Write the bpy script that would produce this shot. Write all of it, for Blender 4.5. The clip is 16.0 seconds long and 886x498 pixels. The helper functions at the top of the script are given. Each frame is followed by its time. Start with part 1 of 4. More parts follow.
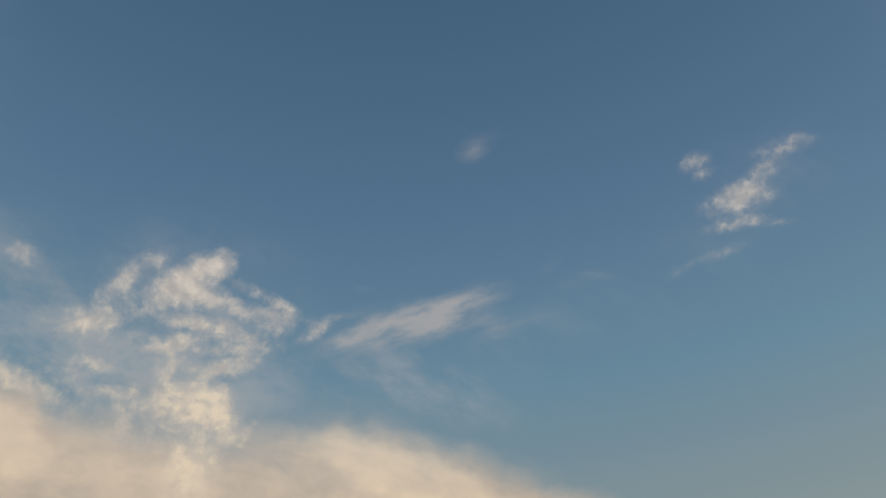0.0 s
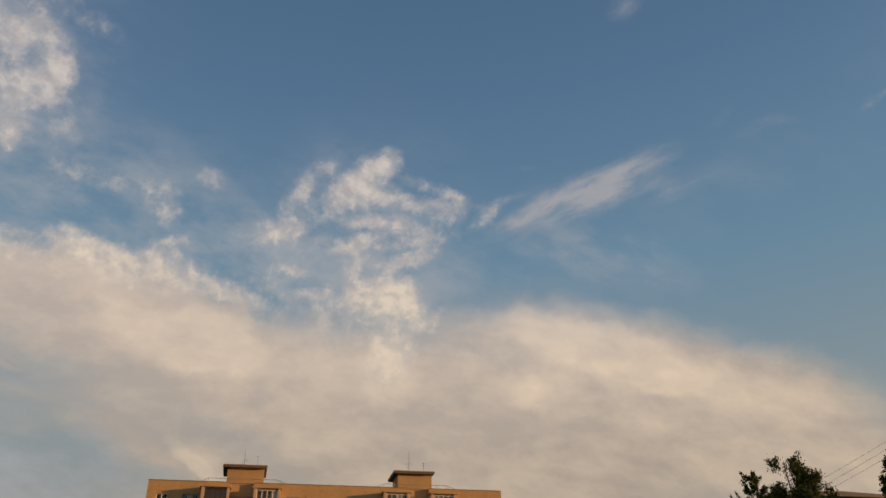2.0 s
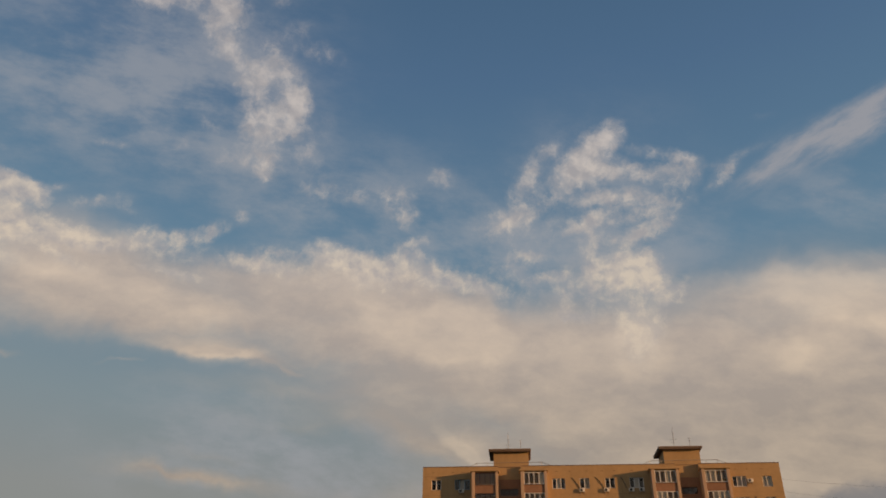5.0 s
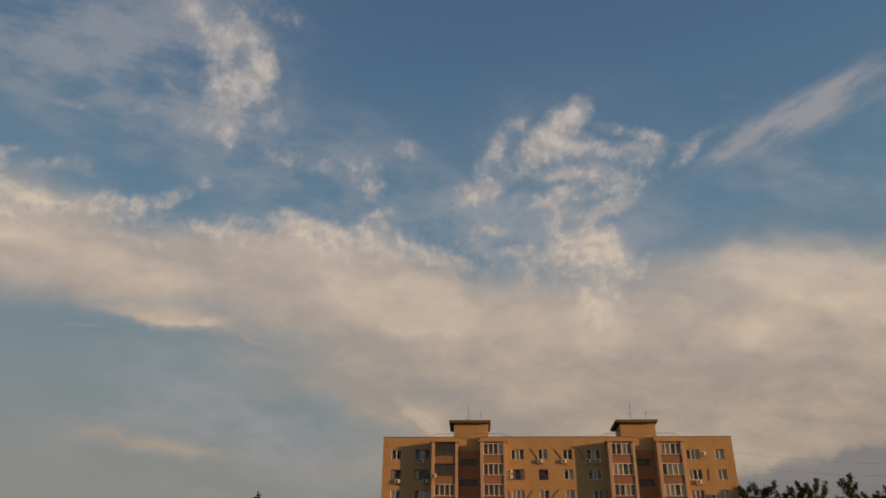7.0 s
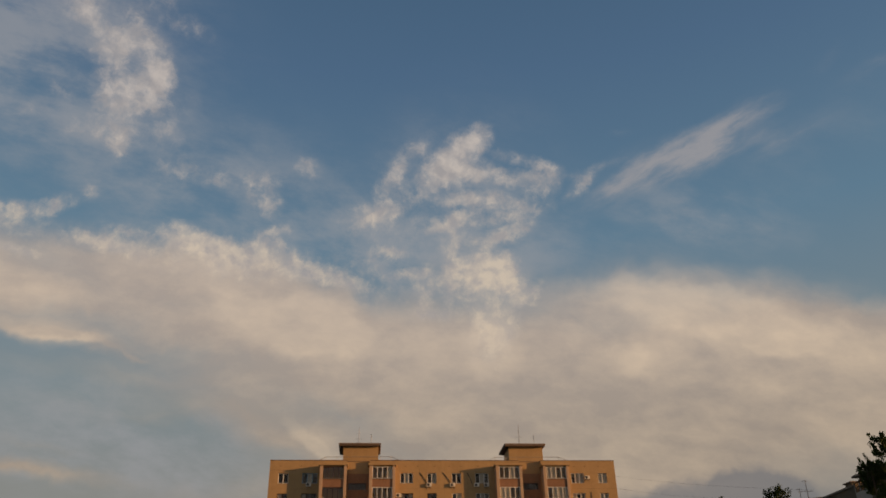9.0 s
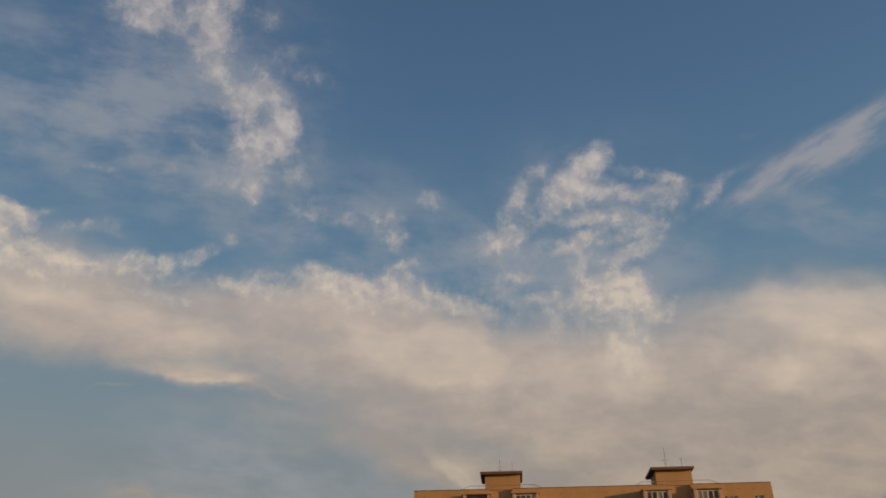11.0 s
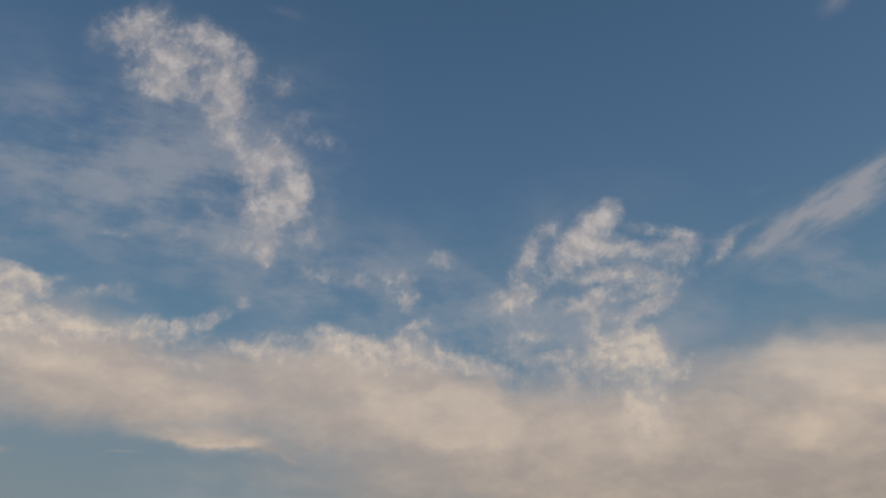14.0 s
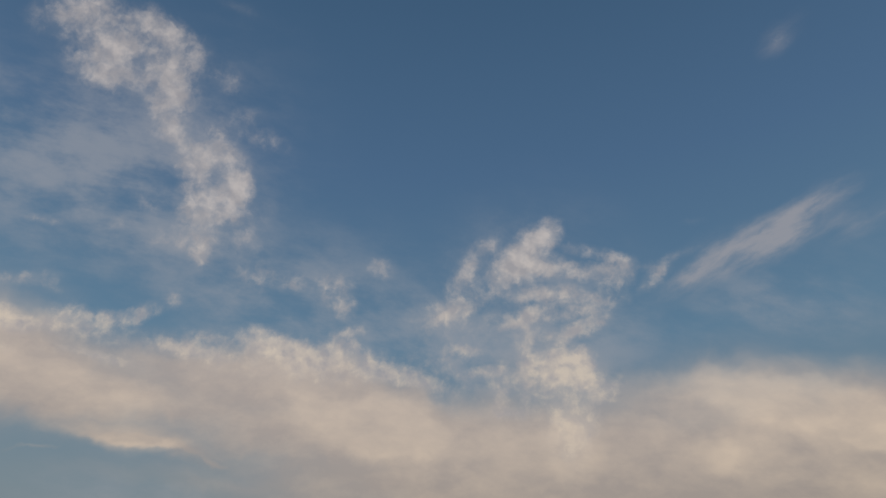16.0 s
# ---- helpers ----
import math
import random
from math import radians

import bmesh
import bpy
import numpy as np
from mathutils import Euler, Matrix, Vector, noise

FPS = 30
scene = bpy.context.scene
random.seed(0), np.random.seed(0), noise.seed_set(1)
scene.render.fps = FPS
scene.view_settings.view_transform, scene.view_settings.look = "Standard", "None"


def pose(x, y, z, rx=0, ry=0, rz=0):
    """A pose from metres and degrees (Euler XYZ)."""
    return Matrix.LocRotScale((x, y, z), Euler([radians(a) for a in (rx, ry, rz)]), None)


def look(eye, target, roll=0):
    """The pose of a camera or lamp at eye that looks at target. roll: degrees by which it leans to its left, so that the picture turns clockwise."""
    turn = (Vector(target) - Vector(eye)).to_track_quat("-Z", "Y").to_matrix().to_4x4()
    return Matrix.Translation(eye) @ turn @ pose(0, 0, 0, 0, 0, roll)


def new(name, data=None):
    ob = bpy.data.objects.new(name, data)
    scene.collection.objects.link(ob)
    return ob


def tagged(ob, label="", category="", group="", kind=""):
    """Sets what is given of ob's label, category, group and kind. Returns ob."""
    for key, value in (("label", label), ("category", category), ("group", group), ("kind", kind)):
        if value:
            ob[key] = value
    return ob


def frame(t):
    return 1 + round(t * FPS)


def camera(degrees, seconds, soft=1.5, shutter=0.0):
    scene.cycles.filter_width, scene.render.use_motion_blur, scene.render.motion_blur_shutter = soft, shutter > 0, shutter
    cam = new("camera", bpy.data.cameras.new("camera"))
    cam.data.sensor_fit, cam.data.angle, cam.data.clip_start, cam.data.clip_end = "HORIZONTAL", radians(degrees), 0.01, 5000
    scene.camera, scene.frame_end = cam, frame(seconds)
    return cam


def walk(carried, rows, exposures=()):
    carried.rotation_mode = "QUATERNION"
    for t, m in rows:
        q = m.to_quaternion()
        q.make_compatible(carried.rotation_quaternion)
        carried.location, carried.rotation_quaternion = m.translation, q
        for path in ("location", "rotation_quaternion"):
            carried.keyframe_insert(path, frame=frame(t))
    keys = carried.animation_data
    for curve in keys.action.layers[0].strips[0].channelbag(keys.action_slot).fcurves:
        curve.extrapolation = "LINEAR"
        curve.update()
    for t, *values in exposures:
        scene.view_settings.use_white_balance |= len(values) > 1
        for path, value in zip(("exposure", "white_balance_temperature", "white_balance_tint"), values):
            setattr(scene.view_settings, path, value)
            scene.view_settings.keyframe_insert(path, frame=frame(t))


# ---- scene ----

# ---------------------------------------------------------------- camera
EYE = (0.0, 0.0, 1.6)
cam = camera(58.6, 16.0, soft=1.7)
TURNS = [
    (0, 128.83, 2.14, -27.16),
    (0.5, 126.63, 1.67, -24.35),
    (1, 124.08, 1.86, -19.41),
    (1.5, 121.43, 1.53, -15),
    (2, 120.56, 1.36, -13.04),
    (2.5, 120.5, 0.99, -10.71),
    (3, 120.27, 1.15, -7.32),
    (3.5, 120.18, 0.64, -3.41),
    (4, 119.95, -0.1, 0.14),
    (4.5, 119.53, -0.65, 3.79),
    (4.7, 119.45, -0.51, 5.4),
    (6.8, 117.92, -0.78, 3.06),
    (7, 117.39, -0.48, 2.49),
    (7.5, 117.26, -0.93, 0.23),
    (8, 116.17, -0.01, -3.95),
    (8.5, 116.37, -0.27, -6.04),
    (9, 118.94, 1.17, -5.08),
    (9.5, 120.51, 0.87, -1.08),
    (10, 119.81, 1.11, 1.73),
    (10.2, 120.01, 0.93, 2.31),
    (12.3, 122.49, -0.18, 7.7),
    (12.5, 122.83, 0.02, 7.27),
    (13, 123.8, 0.36, 6.7),
    (13.5, 125.18, 0.29, 6.51),
    (14, 125.3, 0.57, 6.14),
    (14.5, 125.37, 0.72, 5.99),
    (15, 126.23, 0.65, 4.85),
    (15.5, 126.84, 0.67, 2.6),
    (16, 126.04, 0.06, 0.4),
]
walk(cam, [(t, pose(*EYE, rx, ry, rz)) for t, rx, ry, rz in TURNS],
     exposures=((0.0, 0.21, 6680, 6), (1.0, 0.24, 6620, 8), (2.0, 0.2, 6550, 10), (3.5, 0.06, 6400, 10), (4.7, 0.02, 6400, 10),
                (7.0, -0.07, 6540, 10), (8.5, -0.08, 6600, 10), (10.0, -0.07, 6380, 10), (12.5, -0.06, 6200, 10), (16.0, -0.08, 6150, 10)))

# ---------------------------------------------------------------- sky, clouds and sun
SUN_TO = Vector((0.942, -0.313, 0.124)).normalized()

sun_data = bpy.data.lights.new("sun", "SUN")
sun_data.energy, sun_data.angle, sun_data.color = 5.0, radians(0.8), (1.0, 0.53, 0.22)
sun = new("sun", sun_data)
sun.matrix_world = look((60, -20, 60), tuple(Vector((60, -20, 60)) - SUN_TO))

world = bpy.data.worlds.new("evening_sky")
scene.world = world
world.use_nodes = True
wt = world.node_tree
wt.nodes.clear()


def wnode(kind):
    return wt.nodes.new(kind)


def wput(sock, value):
    if isinstance(value, bpy.types.NodeSocket):
        wt.links.new(value, sock)
    else:
        sock.default_value = value


def wm(op, a, b=0.0, c=None, clamp=False):
    n = wnode("ShaderNodeMath")
    n.operation, n.use_clamp = op, clamp
    wput(n.inputs[0], a)
    wput(n.inputs[1], b)
    if c is not None:
        wput(n.inputs[2], c)
    return n.outputs[0]


def wstep(value, lo, hi, to_lo=0.0, to_hi=1.0):
    n = wnode("ShaderNodeMapRange")
    n.interpolation_type = "SMOOTHSTEP"
    for sock, v in zip(n.inputs, (value, lo, hi, to_lo, to_hi)):
        wput(sock, v)
    return n.outputs[0]


def wv(op, a, b):
    n = wnode("ShaderNodeVectorMath")
    n.operation = op
    wput(n.inputs[0], a)
    wput(n.inputs[1], b)
    return n.outputs["Value"] if op == "DOT_PRODUCT" else n.outputs[0]


def wscale(a, s):
    n = wnode("ShaderNodeVectorMath")
    n.operation = "SCALE"
    wput(n.inputs[0], a)
    wput(n.inputs["Scale"], s)
    return n.outputs[0]


def wmix(fac, a, b):
    n = wnode("ShaderNodeMix")
    n.data_type = "RGBA"
    wput(n.inputs["Factor"], fac)
    for sock, v in ((n.inputs[6], a), (n.inputs[7], b)):
        wput(sock, (*v, 1) if isinstance(v, tuple) else v)
    return n.outputs[2]


def wnoise(at, scale, detail=4.0, rough=0.55, colour=False):
    n = wnode("ShaderNodeTexNoise")
    wput(n.inputs["Vector"], at)
    n.inputs["Scale"].default_value = scale
    n.inputs["Detail"].default_value = detail
    n.inputs["Roughness"].default_value = rough
    return n.outputs["Color"] if colour else n.outputs[0]


def wmap(at, place=(0, 0, 0), tilt=0.0, size=(1, 1, 1)):
    n = wnode("ShaderNodeMapping")
    n.vector_type = "TEXTURE"
    wput(n.inputs["Vector"], at)
    n.inputs["Location"].default_value = place
    n.inputs["Rotation"].default_value = (0, 0, radians(tilt))
    n.inputs["Scale"].default_value = size
    return n.outputs[0]


# the sky's own flat chart: degrees right of and above a point 32 degrees up, angles kept true
way = wnode("ShaderNodeTexCoord").outputs["Generated"]
tilt_c, tilt_s = math.cos(radians(32)), math.sin(radians(32))
ahead = wm("ADD", wv("DOT_PRODUCT", way, (0, tilt_c, tilt_s)), 1.0001)
chart_node = wnode("ShaderNodeCombineXYZ")
wput(chart_node.inputs[0], wm("DIVIDE", wm("MULTIPLY", wv("DOT_PRODUCT", way, (1, 0, 0)), 114.6), ahead))
wput(chart_node.inputs[1], wm("DIVIDE", wm("MULTIPLY", wv("DOT_PRODUCT", way, (0, -tilt_s, tilt_c)), 114.6), ahead))
chart = chart_node.outputs[0]
height = wv("DOT_PRODUCT", way, (0, 0, 1))


def warped(at, *layers):
    """The chart pushed about by noise: (scale, push in degrees) for each layer."""
    for scale, push in layers:
        at = wv("ADD", at, wscale(wv("SUBTRACT", wnoise(at, scale, 3.0, 0.55, True), (0.5, 0.5, 0.5)), push))
    return at


class Field:
    """A heap of soft oval puffs of cloud on the chart."""

    def __init__(self, at):
        self.at, self.total, self.count = at, None, 0

    def puff(self, u, v, w, h, tilt=0.0, amount=1.0):
        self.count += 1
        if self.count % 5 == 0:  # a step in depth, which a puff does not feel, keeps the sum in order
            n = wnode("ShaderNodeVectorMath")
            n.operation = "MULTIPLY_ADD"
            wput(n.inputs[0], self.total)
            wput(n.inputs[1], (0, 0, 0.0001))
            wput(n.inputs[2], self.at)
            self.at = n.outputs[0]
        ball = wnode("ShaderNodeTexGradient")
        ball.gradient_type = "SPHERICAL"
        wput(ball.inputs[0], wmap(self.at, (u, v, 0), tilt, (w, h, 50)))
        soft = ball.outputs["Fac"]
        self.total = wm("MULTIPLY", soft, amount) if self.total is None else wm("MULTIPLY_ADD", soft, amount, self.total)
        return self


# the wide warm bank over the houses
bank_at = warped(chart, (0.07, 5.0), (0.25, 2.2), (0.9, 0.6))
bank = Field(bank_at)
bank.puff(-23.1, -6.0, 18.2, 4.5, -11, 1.2)
bank.puff(-8.9, -8.4, 16.7, 4.8, -16, 1.4)
bank.puff(4.1, -12.3, 25.3, 6.1, -4, 1.4)
bank.puff(22.1, -9.7, 16.3, 6.8, -3, 1.4)
bank.puff(17.4, -6.3, 9.6, 4.8, 22, 0.7)
bank.puff(33.3, -12.2, 15.4, 6.4, -2, 1.3)
bank.puff(16.2, -15.1, 29.9, 6.7, 3, 1.3)
bank.puff(8.2, -19.3, 22.5, 5.2, 2, 1.1)
bank.puff(-5.5, -15.9, 11.3, 2.4, -25, 0.8)
bank.puff(-15.7, -11.9, 15.7, 1.7, -4, 0.6)
bank.puff(-23.9, -17.6, 9.6, 1.0, -9, 0.7)
bank.puff(-15.6, -13.8, 13.4, 1.3, -1, 0.5)
bank.puff(-21.2, -9.3, 6.8, 1.1, -12, 0.6)
bank.puff(22.0, -18.7, 18.8, 5.3, 4, 1)
bank.puff(-34.6, -0.2, 11.9, 3.2, -21, 1.1)
bank.puff(-31.6, -4.4, 15.6, 3.0, -16, 1.1)
bank.puff(-35.5, -7.4, 2.1, 0.4, -11, 0.8)
bank.puff(-21.1, -9.1, 5.6, 1.0, -10, 0.5)
bank.puff(32.7, -7.9, 13.6, 4.5, -4, 1)
bank.puff(38.1, -7.7, 6.5, 3.2, -9, 0.6)
bank.puff(-5.8, -6.4, 9.3, 3.2, -19, 0.8)
bank.puff(8.6, -9.0, 9.0, 6.9, 1, 0.7)
bank.puff(6.5, -4.9, 4.9, 4.9, 1, 0.35)
bank.puff(-33.1, 1.7, 11.6, 2.9, -17, 0.7)
bank.puff(-12.9, -4.0, 12.4, 2.9, -12, 0.7)
bank.puff(39.2, -10.6, 13.9, 6.2, -1, 1)
bank.puff(43.6, -14.0, 9.8, 4.2, 3, 0.9)
bank.puff(1.6, -9.1, 11.5, 3.7, -11, 0.8)
bank.puff(-21.2, -18.2, 7.6, 1.0, -7, 0.6)
bank.puff(-12.1, -19.9, 12.1, 1.4, -0, 0.4)
bank.puff(-19.6, -21.6, 9.1, 0.9, -5, 0.4)
bank.puff(-22.0, -16.5, 5.5, 0.6, -7, 0.4)
bank.puff(-21.1, -3.5, 15.3, 2.5, -8, 0.55)
bank.puff(-7.8, -5.0, 10.3, 2.5, -10, 0.55)
bank.puff(-29.8, -2.1, 5.7, 1.9, -16, 0.5)
bank.puff(-21.4, -9.2, 4.3, 0.5, -9, 0.6)
bank.puff(-27.6, -9.5, 2.2, 0.2, -7, 0.5)
bank.puff(-16.5, -10.4, 1.6, 0.3, -16, 0.4)
bank.puff(-23.8, -17.8, 4.5, 0.4, -9, 0.45)
bank.puff(-6.4, -16.2, 4.4, 0.9, -41, 0.4)

# heaped, torn clouds
heap_at = warped(wv("ADD", chart, (0.1, 0.38, 0.0)), (0.5, 0.5), (1.5, 0.45), (3.5, 0.16))
heap = Field(heap_at)
heap.puff(7.3, 5.4, 1.8, 1.2, 48, 0.8)
heap.puff(6.0, 4.3, 3.1, 1.6, 46, 0.95)
heap.puff(4.6, 2.9, 2.6, 1.6, 48, 0.8)
heap.puff(6.5, 3.0, 2.4, 1.2, 18, 0.7)
heap.puff(8.7, 2.9, 3.1, 0.8, -0, 0.7)
heap.puff(10.9, 4.1, 3.3, 0.6, -11, 0.45)
heap.puff(10.2, 2.5, 2.4, 0.7, 8, 0.5)
heap.puff(12.1, 2.6, 1.8, 1.6, 18, 0.8)
heap.puff(13.0, 3.1, 0.9, 1.2, -2, 0.5)
heap.puff(7.1, 1.2, 3.2, 0.7, 4, 0.85)
heap.puff(9.2, 0.9, 2.3, 0.6, -2, 0.5)
heap.puff(10.9, 0.6, 2.9, 0.9, 8, 0.45)
heap.puff(6.0, -0.3, 3.4, 0.7, 20, 0.75)
heap.puff(8.5, -0.4, 2.4, 0.6, 13, 0.5)
heap.puff(10.5, -0.4, 2.3, 0.9, 33, 0.6)
heap.puff(4.9, -1.1, 1.9, 0.5, 13, 0.5)
heap.puff(10.0, -1.2, 2.7, 0.7, 16, 0.55)
heap.puff(8.5, -1.9, 2.7, 0.7, 6, 0.7)
heap.puff(1.9, 3.5, 3.0, 1.0, 53, 0.42)
heap.puff(1.0, 1.7, 3.2, 1.1, 58, 0.4)
heap.puff(0.9, 0.1, 3.0, 1.0, 23, 0.55)
heap.puff(-0.5, -0.5, 3.2, 1.4, 8, 0.35)
heap.puff(3.1, 4.6, 1.1, 0.7, 18, 0.35)
heap.puff(1.1, -2.9, 2.0, 0.6, -8, 0.5)
heap.puff(5.8, -2.3, 1.1, 4.0, -6, 0.4)
heap.puff(5.7, -5.5, 1.0, 3.7, -2, 0.45)
heap.puff(8.3, -3.8, 2.8, 1.6, -2, 0.95)
heap.puff(9.4, -4.1, 2.4, 1.7, -12, 0.8)
heap.puff(7.2, -4.4, 1.9, 1.7, -2, 0.6)
heap.puff(8.3, -5.2, 3.6, 1.3, -1, 0.5)
heap.puff(10.3, -5.2, 3.0, 1.4, -37, 0.55)
heap.puff(11.9, -5.5, 2.6, 1.2, 9, 0.35)
heap.puff(2.7, -4.5, 2.2, 0.6, 10, 0.6)
heap.puff(4.2, -4.8, 1.8, 1.4, 28, 0.5)
heap.puff(4.4, -7.4, 2.3, 0.7, 3, 0.6)
heap.puff(3.9, -6.2, 0.9, 2.4, 8, 0.4)
heap.puff(8.5, -7.5, 3.0, 3.9, -1, 0.5)
heap.puff(8.8, -9.8, 2.3, 3.9, -1, 0.4)
heap.puff(10.5, -7.5, 1.3, 3.2, -27, 0.35)
heap.puff(6.9, -0.3, 11.4, 12.8, -2, 0.3)
heap.puff(14.6, 3.1, 1.3, 0.6, 8, 0.35)
heap.puff(15.1, 2.5, 2.2, 0.8, 46, 0.65)
heap.puff(17.1, 4.1, 2.3, 0.6, 18, 0.3)
heap.puff(17.6, 6.2, 1.3, 0.4, 7, 0.25)
heap.puff(-25.5, 20.5, 3.5, 1.9, 12, 0.75)
heap.puff(-23.8, 21.4, 2.5, 1.5, 2, 0.45)
heap.puff(-24.3, 17.7, 2.6, 3.5, 1, 0.5)
heap.puff(-22.5, 19.2, 2.7, 1.9, 21, 0.6)
heap.puff(-22.4, 17.3, 2.6, 2.4, 31, 0.7)
heap.puff(-20.7, 20.2, 2.0, 1.5, 1, 0.55)
heap.puff(-19.2, 19.5, 2.1, 1.3, -15, 0.8)
heap.puff(-19.0, 17.7, 2.2, 2.2, 0, 0.8)
heap.puff(-19.7, 15.8, 1.9, 2.2, 0, 0.8)
heap.puff(-18.5, 15.4, 1.4, 1.6, 0, 0.6)
heap.puff(-19.6, 13.7, 2.0, 2.1, 10, 0.65)
heap.puff(-23.3, 16.3, 2.1, 1.0, 1, 0.45)
heap.puff(-17.3, 18.0, 1.4, 1.8, 0, 0.35)
heap.puff(-15.2, 16.4, 1.8, 1.4, -31, 0.4)
heap.puff(-18.8, 12.2, 1.9, 1.0, -32, 0.55)
heap.puff(-16.9, 11.1, 3.2, 1.2, 4, 0.85)
heap.puff(-17.6, 10.1, 2.2, 1.0, -1, 0.7)
heap.puff(-16.0, 12.5, 1.6, 1.6, 39, 0.45)
heap.puff(-14.9, 9.7, 1.6, 1.6, -1, 0.65)
heap.puff(-15.5, 7.9, 2.4, 2.1, 19, 0.9)
heap.puff(-14.7, 8.9, 1.2, 1.6, -1, 0.6)
heap.puff(-17.7, 8.1, 1.7, 2.4, -1, 0.7)
heap.puff(-17.1, 6.9, 2.8, 0.9, -1, 0.55)
heap.puff(-17.6, 5.0, 2.2, 2.2, -22, 0.7)
heap.puff(-17.4, 4.1, 1.0, 1.0, -2, 0.6)
heap.puff(-14.4, 5.3, 1.5, 1.9, 9, 0.45)
heap.puff(-12.8, 12.3, 2.9, 1.2, -21, 0.4)
heap.puff(-14.1, 13.9, 2.2, 0.9, 9, 0.3)
heap.puff(-20.3, 5.1, 1.7, 1.4, -1, 0.4)
heap.puff(-21.0, 7.5, 1.7, 0.9, -38, 0.35)
heap.puff(-14.5, 21.4, 2.3, 0.7, -20, 0.35)
heap.puff(-22.4, 18.2, 9.2, 7.4, -20, 0.3)
heap.puff(-16.7, 9.0, 7.3, 9.9, -1, 0.28)
heap.puff(-27.9, 6.4, 1.7, 0.5, -6, 0.55)
heap.puff(-25.8, 6.3, 2.1, 0.6, 10, 0.32)
heap.puff(-23.2, 6.1, 2.4, 0.9, 15, 0.42)
heap.puff(-28.7, 2.4, 3.2, 0.8, 3, 0.6)
heap.puff(-27.0, 1.7, 2.3, 0.7, -23, 0.35)
heap.puff(-11.1, 2.1, 2.3, 1.1, -12, 0.4)
heap.puff(-13.7, 2.4, 2.3, 1.6, -2, 0.3)
heap.puff(-8.0, 1.0, 1.9, 2.3, 13, 0.5)
heap.puff(-7.2, 0.1, 1.1, 1.2, -2, 0.45)
heap.puff(-4.5, 3.1, 2.1, 1.1, -32, 0.35)
heap.puff(-7.5, 2.2, 2.2, 0.8, -2, 0.35)
heap.puff(-12.8, 6.9, 1.1, 1.8, -1, 0.25)
heap.puff(-30.9, 0.3, 3.2, 1.1, -22, 0.9)
heap.puff(-29.7, -0.6, 3.3, 0.8, -13, 0.8)
heap.puff(-26.2, 0.0, 1.7, 1.2, -2, 0.65)
heap.puff(-24.8, -0.4, 2.8, 0.9, 6, 0.65)
heap.puff(-22.9, -0.6, 3.3, 0.9, 14, 0.55)
heap.puff(-20.7, 0.2, 2.9, 0.9, 21, 0.5)
heap.puff(-19.1, 1.1, 1.0, 1.4, -2, 0.35)
heap.puff(-27.6, -0.8, 3.3, 0.7, -8, 0.55)
heap.puff(-18.0, -2.7, 3.7, 0.7, -13, 0.8)
heap.puff(-16.8, -1.9, 2.0, 0.7, -2, 0.4)
heap.puff(-24.0, -3.0, 2.9, 0.4, -17, 0.7)
heap.puff(-12.3, -2.3, 3.6, 1.1, -10, 0.8)
heap.puff(-11.2, -3.0, 3.5, 1.0, -16, 0.7)
heap.puff(-13.3, -1.4, 1.6, 0.7, -12, 0.5)
heap.puff(-7.8, -2.6, 3.1, 1.3, 30, 0.7)
heap.puff(-6.9, -1.5, 1.9, 0.5, 8, 0.45)
heap.puff(-5.7, -3.8, 3.4, 1.4, -22, 0.65)
heap.puff(-3.7, -4.6, 3.5, 0.9, -10, 0.55)
heap.puff(-2.0, -5.2, 3.0, 0.6, -10, 0.5)
heap.puff(-9.7, -3.9, 5.0, 1.5, -10, 0.45)
heap.puff(-21.1, -2.5, 20.9, 2.8, -7, 0.45)
heap.puff(-7.4, -4.1, 13.6, 3.4, -10, 0.4)
heap.puff(-0.1, -3.3, 3.4, 6.1, 18, 0.2)
heap.puff(2.1, 1.5, 8.2, 5.5, 43, 0.18)
heap.puff(-29.3, 9.5, 6.4, 3.5, 0, 0.22)
heap.puff(-10.9, 1.9, 9.5, 4.1, -2, 0.18)
heap.puff(-35.7, 5.9, 1.0, 1.3, -3, 0.5)
heap.puff(-35.0, 4.4, 2.8, 0.8, -15, 0.75)
heap.puff(-33.2, 3.4, 2.4, 0.8, -20, 0.65)
heap.puff(-32.6, 2.8, 1.0, 1.3, -4, 0.5)
heap.puff(-34.5, 2.3, 2.8, 0.6, -32, 0.55)
heap.puff(-35.6, 1.2, 3.2, 1.1, -26, 0.65)
heap.puff(-33.8, 0.9, 2.3, 0.9, -31, 0.7)
heap.puff(-36.0, -0.6, 3.2, 0.7, -27, 0.6)
heap.puff(-31.8, -1.2, 3.5, 0.6, -31, 0.55)
heap.puff(-35.2, 1.8, 7.8, 4.2, -26, 0.5)
heap.puff(-31.2, 7.6, 1.3, 0.6, 19, 0.35)
heap.puff(-31.3, 3.4, 1.5, 0.6, 7, 0.4)
heap.puff(-34.4, 6.2, 1.1, 0.6, -3, 0.3)
heap.puff(39.6, 21.8, 1.7, 1.1, 35, 0.7)
heap.puff(40.6, 21.1, 1.4, 0.6, 46, 0.45)
heap.puff(43.7, 19.8, 3.7, 1.6, 30, 0.7)
heap.puff(44.5, 21.9, 3.6, 1.1, 56, 0.5)
heap.puff(45.9, 24.7, 3.2, 1.0, 30, 0.45)
heap.puff(46.7, 25.6, 1.7, 0.6, 8, 0.35)
heap.puff(43.7, 17.7, 3.0, 0.8, 24, 0.5)
heap.puff(45.2, 18.5, 2.0, 0.7, 13, 0.4)
